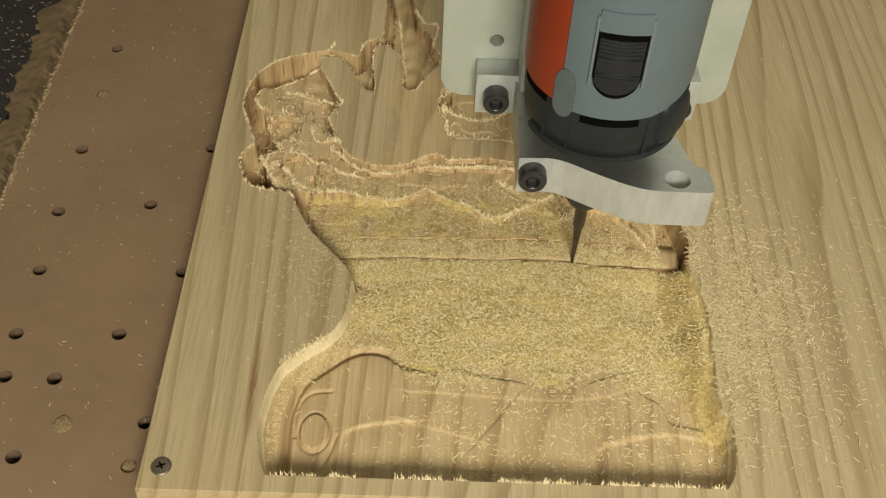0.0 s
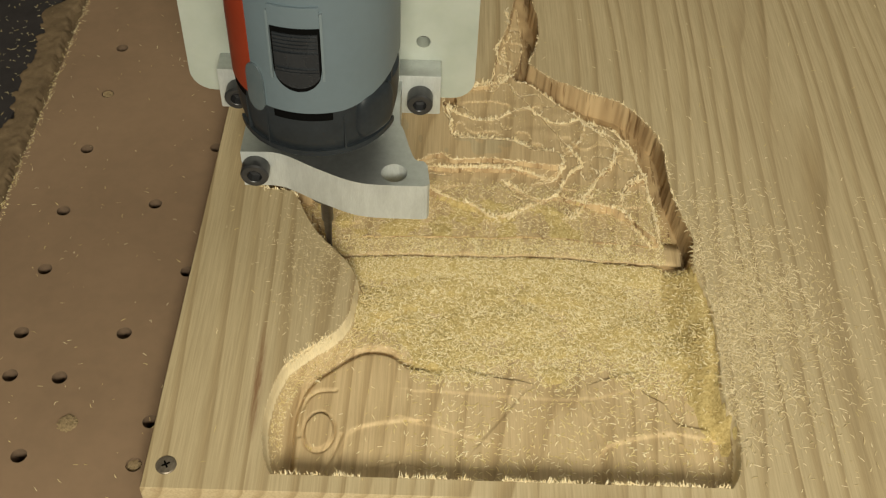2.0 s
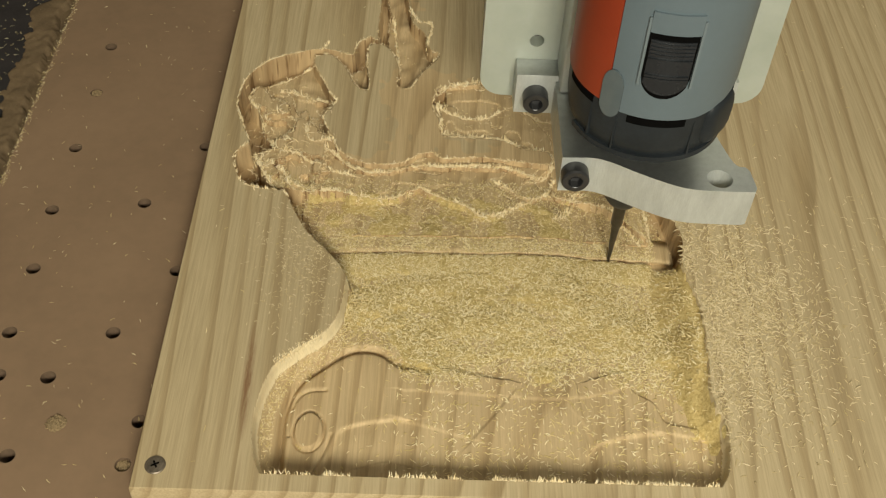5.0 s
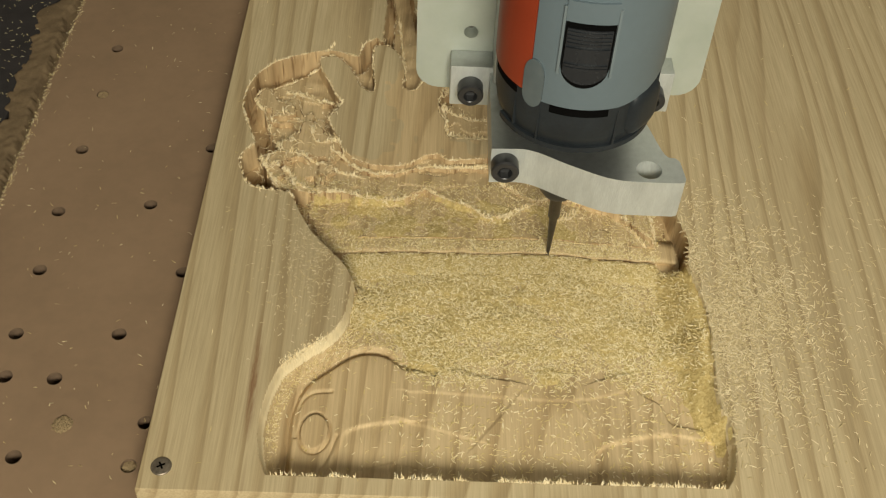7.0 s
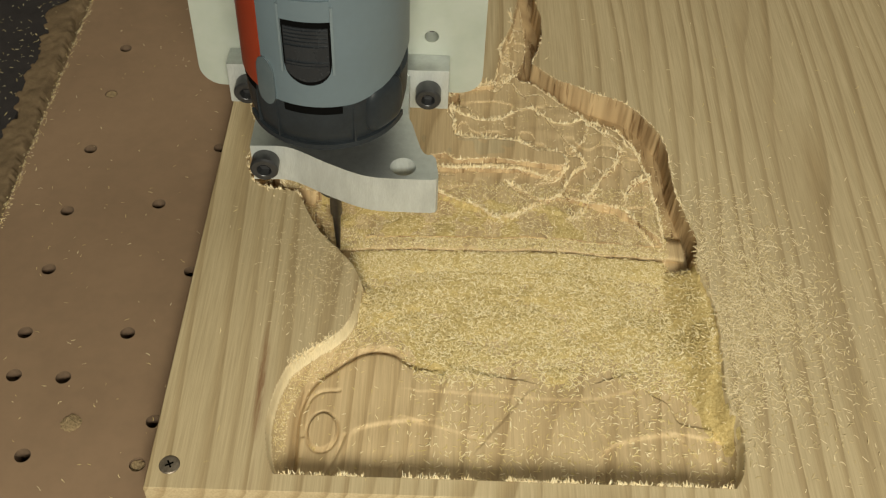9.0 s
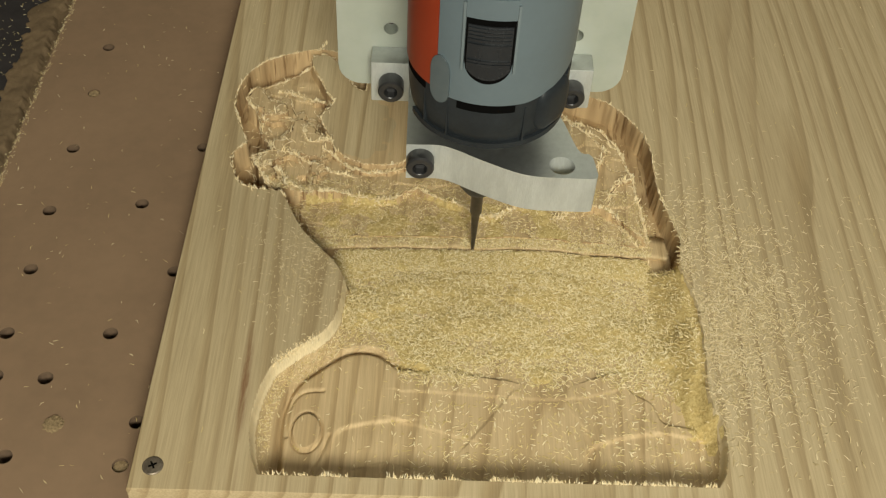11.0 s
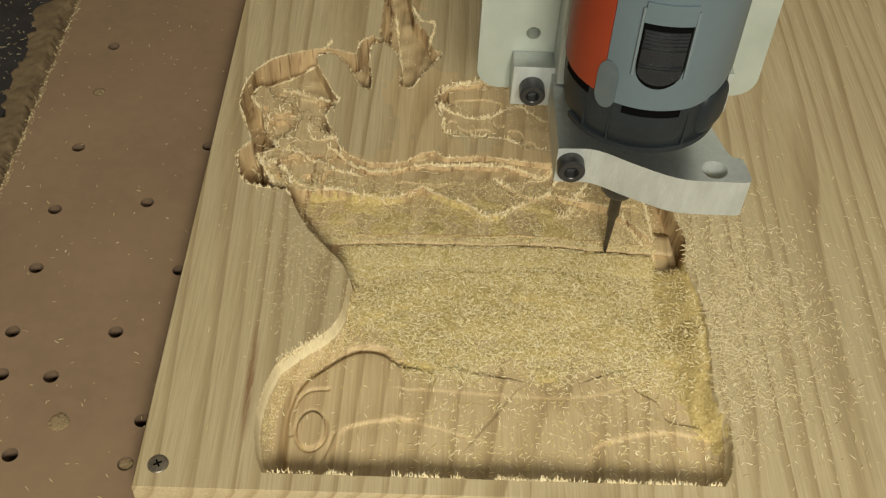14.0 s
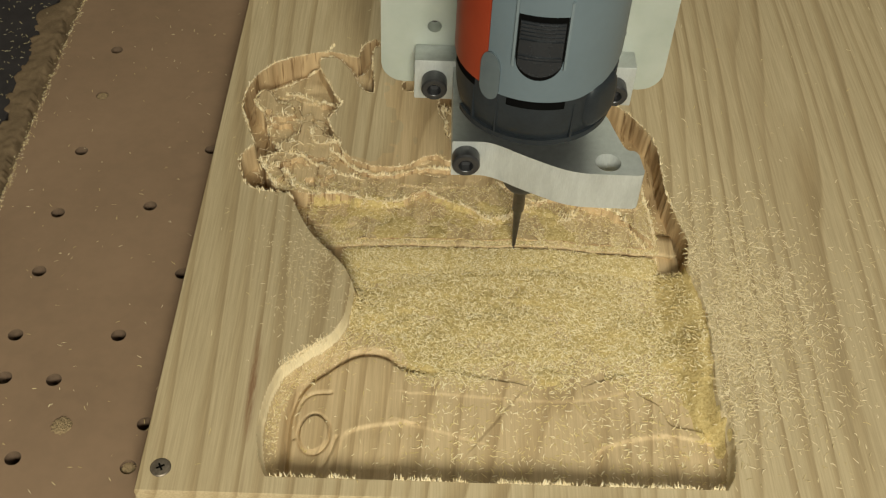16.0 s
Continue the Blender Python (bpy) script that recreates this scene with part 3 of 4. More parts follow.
    channel = np.maximum.reduce([ch_east, ch_west, ch_low, gap])
    rough = rough * (1 - channel) + channel * (-0.0165 + 0.0003 * lattice(x, y, 0.006, 38))
    end = LIP_START + LIP_SPEED * 16 + lip_line(x) + 0.003
    floor_z = np.where(y < end, fine, rough)
    return np.where(inside, floor_z * wall, 0.0) + 0.00005 * lattice(x, y, 0.005, 41)


# ---------------------------------------------------------------- bed, board and what lies on them
def bed():
    holes = [(-0.2133, 0.1838), (-0.2128, 0.0868), (-0.2135, 0.0358), (-0.2123, -0.0074), (-0.2127, -0.0499), (-0.1868, -0.0764), (-0.2108, -0.0761), (-0.1941, -0.1204), (-0.1641, 0.0436), (-0.1617, -0.0481), (-0.1374, -0.0056), (-0.1375, 0.0919), (-0.1381, -0.0998), (-0.1410, -0.1232), (-0.2122, 0.1376)]
    bm = bmesh.new()
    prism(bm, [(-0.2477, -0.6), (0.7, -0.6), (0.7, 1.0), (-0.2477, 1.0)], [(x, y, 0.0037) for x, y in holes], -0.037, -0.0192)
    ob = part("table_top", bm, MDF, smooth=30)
    # hole walls darker than the bed: the holes' shade is put into the colour
    ob.data.materials.append(HOLE_SHADE)
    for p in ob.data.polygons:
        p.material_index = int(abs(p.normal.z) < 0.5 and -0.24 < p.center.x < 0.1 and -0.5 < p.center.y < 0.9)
    tagged(ob, "brown fibreboard machine bed with drilled holes and dust", "machine bed", kind="structure")
    bm = bmesh.new()
    prism(bm, [(-0.273, -0.6), (0.7, -0.6), (0.7, 1.0), (-0.273, 1.0)], [(-0.2535, 0.105, 0.0052)], -0.060, -0.0375)
    ob = part("table_base", bm, MDF_EDGE)
    tagged(ob, "rough brown fibreboard base under the machine bed", "machine base", kind="structure")
    # dark mat beside the bed, its edge ragged with packed dust
    bm = bmesh.new()
    box(bm, -0.75, -0.2735, -0.6, 1.0, -0.060, -0.034, 0.002)
    tagged(part("bench_mat", bm, BLACK_MAT), "black bench mat strewn with wood chips", "mat", kind="structure")
    gx, gy = np.arange(-0.300, -0.2560, 0.0008), np.arange(-0.2, 0.5, 0.0010)
    x, y = np.meshgrid(gx, gy, indexing="ij")
    rag = 0.0055 * lattice(x * 0, y, 0.021, 71) + 0.0030 * lattice(x, y, 0.006, 72) + 0.0014 * lattice(x, y, 0.0022, 73)
    bank = step((x + 0.2790 - rag) / 0.0022) * step((-0.2590 - x + 0.5 * rag) / 0.004)
    h = -0.0385 + bank * (0.0052 + 0.0006 * lattice(x, y, 0.004, 74))
    i = np.arange(x.size).reshape(x.shape)
    quads = np.stack([i[:-1, :-1], i[1:, :-1], i[1:, 1:], i[:-1, 1:]], -1).reshape(-1, 4)
    tagged(raw("dust_bank", np.stack([x, y, h], -1).reshape(-1, 3), quads, MDF_EDGE), "packed brown dust along the edge of the bed", "dust", kind="stuff")
    # dust-filled hole and a screw sunk in the bed
    for px, py, pz, r in ((-0.1764, -0.1024, -0.0190, 0.0046), (-0.1412, -0.1225, -0.0215, 0.0035), (-0.2126, 0.1390, -0.0206, 0.0034)):
        bm = bmesh.new()
        bmesh.ops.create_icosphere(bm, subdivisions=4, radius=r)
        for v in bm.verts:
            v.co.z *= 0.26
            v.co *= 1 + 0.30 * noise.noise(v.co * 900 + Vector((px * 90, py * 90, 0)))
            v.co += Vector((px, py, pz))
        tagged(part("dust_plug", bm, PLUG, smooth=0), "pale sawdust packed in a bed hole", "sawdust", group="plugged holes")
    wood_screw(-0.1211, -0.1342, 0.0, 0.0046)


def wood_screw(x, y, z, r):
    bm = bmesh.new()
    lathe(bm, [(r * 0.4, -0.004), (r * 0.55, -0.0018), (r, -0.0003), (r * 1.0, 0.0002), (r * 0.9, 0.0006), (r * 0.45, 0.0008)], 32)
    head = part("wood_screw", bm, SCREW)
    head.location = (x, y, z)
    tagged(head, "worn cross-head screw driven into the wood", "screw", group="screws")
    bm = bmesh.new()
    # the recess is a black cross on the head, its shade given as colour
    box(bm, -r * 0.42, r * 0.42, -r * 0.09, r * 0.09, 0.0004, 0.00095)
    box(bm, -r * 0.09, r * 0.09, -r * 0.42, r * 0.42, 0.0004, 0.00096)
    cross = part("recess", bm, VOID, head, "black cross for the shade in the recess", smooth=0)
    cross.rotation_euler.z = 0.5


def board():
    fine_x = np.arange(-0.1255, 0.1400, 0.0005)
    fine_y = np.arange(-0.1415, 0.2350, 0.0005)
    xs = np.concatenate([[-0.1305, -0.1301, -0.1293, -0.128], fine_x, np.linspace(0.1408, 0.52, 60)])
    ys = np.concatenate([[-0.1456, -0.1452, -0.1444, -0.143], fine_y, np.linspace(0.2358, 0.75, 60)])
    x, y = np.meshgrid(xs, ys, indexing="ij")
    z = board_height(x, y)
    z[0, :] -= 0.0007
    z[:, 0] -= 0.0007
    nx, ny = x.shape
    top = np.stack([x, y, z], -1).reshape(-1, 3)
    i = np.arange(nx * ny).reshape(nx, ny)
    quads = np.stack([i[:-1, :-1], i[1:, :-1], i[1:, 1:], i[:-1, 1:]], -1).reshape(-1, 4)
    edge = np.concatenate([i[:, 0], i[-1, 1:], i[-2::-1, -1], i[0, -2:0:-1]])
    low = top[edge].copy()
    low[:, 2] = -0.0190
    base = len(top) + np.arange(len(edge))
    nxt = np.roll(np.arange(len(edge)), -1)
    skirt = np.stack([edge, base, base[nxt], edge[nxt]], -1)
    c = np.array([[-0.1305, -0.1456, -0.019], [0.52, -0.1456, -0.019], [0.52, 0.75, -0.019], [-0.1305, 0.75, -0.019]])
    floor = len(top) + len(low) + np.array([[3, 2, 1, 0]])
    ob = raw("carved_board", np.concatenate([top, low, c]), np.concatenate([quads, skirt, floor]), PINE)
    ob.data.set_sharp_from_angle(angle=radians(50))
    ob.data.materials.append(PINE_CUT)
    deep = top[quads].mean(1)[:, 2] < -0.0006
    ob.data.materials.append(SHADED_END_GRAIN)
    slot = np.zeros(len(ob.data.polygons), np.int32)
    slot[:len(quads)] = deep
    gx, gy = np.gradient(z, xs, ys)
    steep = np.hypot(gx, gy)
    face = np.maximum.reduce([steep[:-1, :-1], steep[1:, :-1], steep[1:, 1:], steep[:-1, 1:]]).ravel()
    mid_y, mid_z = top[quads].mean(1)[:, 1], top[quads].mean(1)[:, 2]
    ob.data.materials.append(TORN_LIT_SIDE)
    # steep faces and the deep channel floor get the brown with their shade in it
    slot[:len(quads)][(mid_y > -0.004) & (((face > 1.3) & (mid_z < -0.0012)) | (mid_z < -0.0150) & (mid_y > 0.02))] = 2
    # torn upper wall of the finished part, its side light painted in as cream
    slot[:len(quads)][(mid_y <= -0.004) & (mid_y > -0.1400) & (top[quads].mean(1)[:, 0] > -0.120) & (face > 1.5) & (mid_z < -0.0003) & (mid_z > -0.0070)] = 3
    ob.data.polygons.foreach_set("material_index", slot)
    tagged(ob, "pale pine board with a half-carved relief, screwed to the bed", "wooden board")
    return xs, ys, z


def slivers(name, base, length, width, heading, rise, curl, mat, m=3):
    """Bent three-sided wood slivers of m stations: base points n x 3, and sizes and angles by the sliver."""
    n = len(base)
    st = np.linspace(0, 1, m)
    ang = heading[:, None] + curl[:, None] * (st - 0.5)[None]
    side = np.stack([-np.sin(ang), np.cos(ang), 0 * ang], -1)
    run = np.stack([np.cos(ang), np.sin(ang), 0 * ang], -1)
    along = np.cumsum(np.concatenate([np.zeros((n, 1, 3)), (run[:, :-1] + run[:, 1:]) / 2], 1), 1) * (length / (m - 1))[:, None, None]
    lift = (rise[:, None] * st[None]) * length[:, None] + np.minimum(np.abs(curl), 2.0)[:, None] * 0.12 * length[:, None] * (1 - (2 * st - 1) ** 2)[None]
    mid = base[:, None] + along * np.sqrt(np.maximum(0.05, 1 - np.clip(rise, 0, 0.95) ** 2))[:, None, None]
    mid[..., 2] += lift
    w = width[:, None, None] * np.interp(st, [0, 0.5, 1], [0.7, 1.0, 0.35])[None, :, None]
    up = np.array([0, 0, 1.0])
    ring = np.stack([mid - side * w * 0.5, mid + side * w * 0.5, mid + up * w * 0.26], 2)
    o = (np.arange(n) * 3 * m)[:, None, None]
    f = []
    for s in range(0, 3 * (m - 1), 3):
        for a, b in ((0, 1), (1, 2), (2, 0)):
            f += [(s + a, s + b, s + 3 + b), (s + a, s + 3 + b, s + 3 + a)]
    f += [(0, 2, 1), (3 * m - 3, 3 * m - 2, 3 * m - 1)]
    faces = (np.array(f)[None] + o).reshape(-1, 3)
    return raw(name, ring.reshape(-1, 3), faces, mat, False)


def ridge():
    """The step of uncut wood that the cutter eats into; it gives way as the cutter advances."""
    xs = np.arange(-0.072, 0.1265, 0.0008)
    profile = [(0.0010, -0.0020), (0.0008, 0.0002), (-0.0002, 0.0010), (-0.0006, 0.0018), (0.0002, 0.0025), (0.0017, 0.0027), (0.004, 0.0027), (0.009, 0.0026), (0.0145, 0.0025), (0.0146, -0.0020)]
    rows = []
    for dy, high in profile:
        wob = 0.0004 * lattice(xs, xs * 0 + dy * 3, 0.003, 51)
        rows.append(np.stack([xs, lip_line(xs) + dy + wob, pass_depth(xs) + high + (0.0005 * lattice(xs, xs * 0 + dy, 0.005, 52) if high > 0.001 else 0)], -1))
    v = np.array(rows)
    n, k = v.shape[:2]
    i = np.arange(n * k).reshape(n, k)
    quads = np.stack([i[:-1, :-1], i[:-1, 1:], i[1:, 1:], i[1:, :-1]], -1).reshape(-1, 4)
    ob = raw("wood_ridge", v.reshape(-1, 3), quads, PINE_CUT)
    rng = np.random.RandomState(17)
    n = 7000
    px = rng.uniform(-0.066, 0.118, n)
    dy = np.where(rng.uniform(0, 1, n) < 0.8, rng.uniform(0.0012, 0.0140, n), np.abs(rng.normal(0, 0.0012, n)))
    h = pass_depth(px) + np.interp(dy, [p[0] for p in profile[3:9]], [p[1] for p in profile[3:9]])
    crumbs = slivers("chip_crust", np.stack([px, lip_line(px) + dy, h - 0.0001], -1), rng.uniform(0.0008, 0.0024, n), rng.uniform(0.0003, 0.0006, n), rng.uniform(0, 6.28, n), np.abs(rng.normal(0, 0.25, n)), rng.normal(0, 0.8, n), CHIPS)
    crumbs.parent = ob
    # dust heaped before the ridge, a narrow trench between the two
    bx = np.arange(-0.056, 0.1195, 0.0008)
    drop = 0.004 * (step((-0.050 - bx) / 0.006) + step((bx - 0.113) / 0.006))
    rows = []
    for dy, high in ((0.0012, -0.0020), (-0.0002, -0.0020), (-0.0010, -0.0012), (-0.0019, 0.0013), (-0.0030, 0.0017), (-0.0050, 0.0017), (-0.0080, 0.0015), (-0.0110, 0.0014), (-0.0140, 0.0012), (-0.0160, 0.0004), (-0.0170, -0.0010)):
        dyy = dy + (0.0005 * lattice(bx, bx * 0, 0.006, 53) + 0.0003 * lattice(bx, bx * 0 + dy, 0.002, 54)) * (dy < -0.0005)
        rows.append(np.stack([bx, lip_line(bx) + dyy, pass_depth(bx) + high - drop + 0.0003 * lattice(bx, bx * 0 + dy, 0.004, 55) + 0.0002 * lattice(bx, bx * 0 + dy, 0.0017, 56)], -1))
    v = np.array(rows)
    i = np.arange(v.shape[0] * v.shape[1]).reshape(v.shape[:2])
    quads = np.stack([i[:-1, :-1], i[:-1, 1:], i[1:, 1:], i[1:, :-1]], -1).reshape(-1, 4)
    bank = raw("sawdust_bank", v.reshape(-1, 3), quads, DUST)
    bank.parent = ob
    tagged(bank, "yellow sawdust heaped before the ridge", kind="stuff")
    n = 5600
    px, dy = rng.uniform(-0.054, 0.117, n), -rng.uniform(0.0016, 0.0165, n)
    h = pass_depth(px) + np.interp(dy, [-0.0165, -0.0140, -0.0110, -0.0080, -0.0050, -0.0030, -0.0019], [0.0004, 0.0012, 0.0014, 0.0015, 0.0017, 0.0017, 0.0013]) - 0.004 * (step((-0.050 - px) / 0.006) + step((px - 0.113) / 0.006))
    loose = slivers("chip_scatter", np.stack([px, lip_line(px) + dy, h], -1), rng.uniform(0.0009, 0.0026, n), rng.uniform(0.0003, 0.0006, n), rng.uniform(0, 6.28, n), np.abs(rng.normal(0, 0.12, n)), rng.normal(0, 0.7, n), CHIPS)
    loose.parent = ob
    tagged(loose, "fine chips on the heaped sawdust", kind="stuff")
    tagged(crumbs, "fine chips clinging to the ridge", kind="stuff")
    return tagged(ob, "fresh pale step of uncut wood before the cutter", "wood ridge")


def litter(xs, ys, z):
    rng = np.random.RandomState(7)

    def height(px, py):
        i = np.clip(np.searchsorted(xs, px), 0, len(xs) - 1)
        j = np.clip(np.searchsorted(ys, py), 0, len(ys) - 1)
        return z[i, j]

    # a bed of fine dust on the finished floor, its border ragged
    gx, gy = np.arange(-0.080, 0.138, 0.0011), np.arange(-0.128, 0.020, 0.0011)
    x, y = np.meshgrid(gx, gy, indexing="ij")
    border = step((y + 0.074 + 0.010 * lattice(x, y, 0.02, 61) - 0.012 * step((x - 0.09) / 0.03) - 0.020 * step((-0.012 - x) / 0.02)) / 0.014)
    east = step((x - 0.1195 + 0.003 * lattice(x, y, 0.012, 62)) / 0.004) * step((y + 0.118) / 0.02)
    thick = 0.0021 * np.maximum(border, east) - 0.0012
    thick = thick + 0.0009 * lattice(x, y, 0.022, 63) + 0.0010 * lattice(x * 0.4, y, 0.011, 75) * border - 0.0005 * np.exp(-(lattice(x * 0.5, y, 0.017, 76) / 0.22) ** 2) * border + 0.00045 * lattice(x, y, 0.006, 64) + 0.00028 * lattice(x, y, 0.0022, 65)
    d, inside = distance(x, y, RIM, True)
    slope = step((x - 0.108) / 0.022) * step((y + 0.098) / 0.03) * step((0.004 - y) / 0.012)
    dz = height(x, y) + np.where(inside, thick - 0.0022 * step((0.003 - d) / 0.003), -0.003)
    heap = -0.0150 + 0.0122 * step((x - 0.098 - 0.004 * lattice(x, y, 0.015, 59)) / 0.034) ** 1.3 + 0.0006 * lattice(x, y, 0.006, 66) + 0.0003 * lattice(x, y, 0.0022, 67)
    dz = np.where(inside & (slope > 0), np.maximum(dz, heap * slope + dz * (1 - slope)), dz)
    dz = np.where(x < 0.112, np.minimum(dz, pass_depth(x) + 0.0008 + 0.012 * step((LIP_START - 0.0095 - y) / 0.010)), dz)
    dz = np.where(y > LIP_START + lip_line(x) - 0.0035, -0.0190, dz)
    n, k = x.shape
    i = np.arange(n * k).reshape(n, k)
    quads = np.stack([i[:-1, :-1], i[1:, :-1], i[1:, 1:], i[:-1, 1:]], -1).reshape(-1, 4)
    tagged(raw("sawdust", np.stack([x, y, dz], -1).reshape(-1, 3), quads, DUST), "yellow sawdust lying in the carved pocket", "sawdust", kind="stuff")

    dust_x, dust_y, dust_z = gx, gy, dz

    def surface(px, py):
        """The top of the wood or of the dust on it."""
        i = np.clip(np.searchsorted(dust_x, px) - 1, 0, len(dust_x) - 1)
        j = np.clip(np.searchsorted(dust_y, py) - 1, 0, len(dust_y) - 1)
        over = (px > dust_x[0]) & (px < dust_x[-1]) & (py > dust_y[0]) & (py < dust_y[-1])
        return np.maximum(height(px, py), np.where(over, dust_z[i, j], -1))

    # dust packed on the ledge behind the cut
    gx, gy = np.arange(-0.072, 0.075, 0.0010), np.arange(0.0172, 0.058, 0.0010)
    x, y = np.meshgrid(gx, gy, indexing="ij")
    d, inside = distance(x, y, RIM, True)
    cover = step((0.046 + 0.006 * lattice(x, y, 0.012, 68) - 0.12 * np.maximum(0, x - 0.02) - y) / 0.004) * step((d - 0.009) / 0.002)
    dz = height(x, np.maximum(y, 0.0192)) - 0.0016 + cover * (0.0017 + 0.0007 * lattice(x, y, 0.009, 69)) + 0.0002 * lattice(x, y, 0.0021, 70)
    i = np.arange(x.size).reshape(x.shape)
    quads = np.stack([i[:-1, :-1], i[1:, :-1], i[1:, 1:], i[:-1, 1:]], -1).reshape(-1, 4)
    tagged(raw("ledge_dust", np.stack([x, y, dz], -1).reshape(-1, 3), quads, DUST), "sawdust packed on the uncut ledge", "sawdust", kind="stuff")

    def scatter(name, n, x0, x1, y0, y1, keep, lift, size, label, mat=CHIPS, wide=(0.00022, 0.00048)):
        px, py = rng.uniform(x0, x1, n), rng.uniform(y0, y1, n)
        m = rng.uniform(0, 1, n) < keep(px, py)
        px, py = px[m], py[m]
        n = len(px)
        h = surface(px, py) + lift(px, py)
        ob = slivers(name, np.stack([px, py, h], -1), rng.uniform(*size, n), rng.uniform(*wide, n), rng.uniform(0, 6.28, n), np.abs(rng.normal(0, 0.12, n)), rng.normal(0, 0.7, n), mat)
        tagged(ob, label, "wood chips", kind="stuff")

    def on_floor(px, py):
        d, ins = distance(px, py, RIM, True)
        lip = LIP_START - 0.0040 + lip_line(px)
        return ins & (d > 0.002) & (py < lip)

    def dusty(px, py):
        b = step((py + 0.080 + 0.010 * lattice(px, py, 0.02, 61) - 0.020 * step((-0.012 - px) / 0.02)) / 0.014)
        return on_floor(px, py) * np.clip(b + 0.02 + 0.10 * step((px + 0.025) / 0.03), 0, 1)

    scatter("chip_carpet", 42000, -0.08, 0.136, -0.136, 0.014, dusty, lambda a, b: 0 * a, (0.0012, 0.0034), "fine curled chips covering the sawdust", wide=(0.00034, 0.00070))

    def on_slope(px, py):
        d, ins = distance(px, py, RIM, True)
        return ins * (d > 0.0022) * (d < 0.0075) * (px < 0) * np.where(py > -0.118, 1.0, 0.3)

    scatter("slope_dust", 16000, -0.082, -0.040, -0.13, -0.005, on_slope, lambda a, b: 0 * a, (0.0007, 0.0020), "yellow dust clinging to the curved wall")

    def on_right(px, py):
        _, ins = distance(px, py, RIM, True)
        return ~ins * np.exp(-((py + 0.035) / 0.055) ** 2) * ((1 - step((px - 0.125) / 0.085)) ** 1.2 * (0.55 + 0.45 * lattice(px, py, 0.012, 91)) + 0.03)

    scatter("chip_spill", 64000, 0.124, 0.25, -0.135, 0.085, on_right, lambda a, b: 0 * a, (0.0015, 0.0040), "pale chips spilled on the board beside the pocket", PALE_CHIPS, (0.00035, 0.00070))

    def on_left(px, py):
        _, ins = distance(px, py, RIM, True)
        return ~ins * np.exp(-((py + 0.005) / 0.035) ** 2) * np.exp(-((px + 0.062) / 0.022) ** 2)

    scatter("chip_dusting", 5200, -0.125, -0.04, -0.07, 0.07, on_left, lambda a, b: 0 * a, (0.001, 0.0026), "fine chips dusted on the board beside the pocket", PALE_CHIPS)

    def on_rough(px, py):
        d, ins = distance(px, py, RIM, True)
        t, mid = distance(px, py, TALL, True)
        return ins * (d > 0.004) * ~mid * (py > 0.018) * (0.30 + 0.7 * step((t - 0.008) / 0.008)) * np.where(py < 0.055, 1, 0.08)

    scatter("chip_drift", 34000, -0.118, 0.128, 0.015, 0.2, on_rough, lambda a, b: 0.0004 + 0 * a, (0.0010, 0.0028), "chips lying on the roughed-out terraces")
    scatter("stray_chips", 420, -0.129, 0.3, -0.143, 0.24, lambda a, b: 0.6 * ~distance(a, b, RIM, True)[1], lambda a, b: 0 * a, (0.0015, 0.004), "stray chips on the board")
    n = 170
    px, py = rng.uniform(-0.246, -0.133, n), rng.uniform(-0.15, 0.23, n)
    ob = slivers("bed_chips", np.stack([px, py, np.full(n, -0.0191)], -1), rng.uniform(0.001, 0.003, n), rng.uniform(0.0002, 0.0004, n), rng.uniform(0, 6.28, n), np.abs(rng.normal(0, 0.1, n)), rng.normal(0, 1, n), CHIPS)
    tagged(ob, "stray chips on the brown bed", "wood chips", kind="stuff")
    n = 900
    px, py = -0.2477 + np.abs(rng.normal(0, 0.0012, n)) * rng.choice([-1, 1], n, p=[0.3, 0.7]), rng.uniform(-0.15, 0.25, n)
    ob = slivers("edge_dust", np.stack([px, py, np.where(px > -0.2477, -0.0191, -0.0205)], -1), rng.uniform(0.0008, 0.002, n), rng.uniform(0.0002, 0.0005, n), rng.uniform(0, 6.28, n), np.abs(rng.normal(0, 0.2, n)), rng.normal(0, 1, n), CHIPS)
    tagged(ob, "pale dust along the edge of the bed", "wood chips", kind="stuff")
    n = 500
    px, py = rng.uniform(-0.36, -0.276, n), rng.uniform(0.0, 0.26, n)
    ob = slivers("mat_chips", np.stack([px, py, np.full(n, -0.0338)], -1), rng.uniform(0.001, 0.0035, n), rng.uniform(0.0002, 0.0005, n), rng.uniform(0, 6.28, n), np.abs(rng.normal(0, 0.1, n)), rng.normal(0, 1, n), CHIPS)
    tagged(ob, "chips on the black mat", "wood chips", kind="stuff")

    # torn fibres along every cut edge
    fx, fy = xs[4:-60], ys[4:-60]
    zz = z[4:-60, 4:-60]
    gx, gy = np.gradient(zz, fx, fy)
    steep = np.hypot(gx, gy)
    high = np.maximum.reduce([np.roll(zz, s, a) for s in (2, -2) for a in (0, 1)])
    brow = (steep > 0.55) & (zz > high - 0.0009)
    ii, jj = np.nonzero(brow & (fy[None] > 0.018))
    keep = (zz[ii, jj] < -0.0010) | (rng.uniform(0, 1, len(ii)) < 0.35)
    ii, jj = ii[keep], jj[keep]
    pick = rng.permutation(len(ii))[:4500]
    ii, jj = ii[pick], jj[pick]
    n = len(ii)
    head = np.arctan2(-gy[ii, jj], -gx[ii, jj]) + rng.normal(0, 0.9, n)
    curly = rng.uniform(0, 1, n)
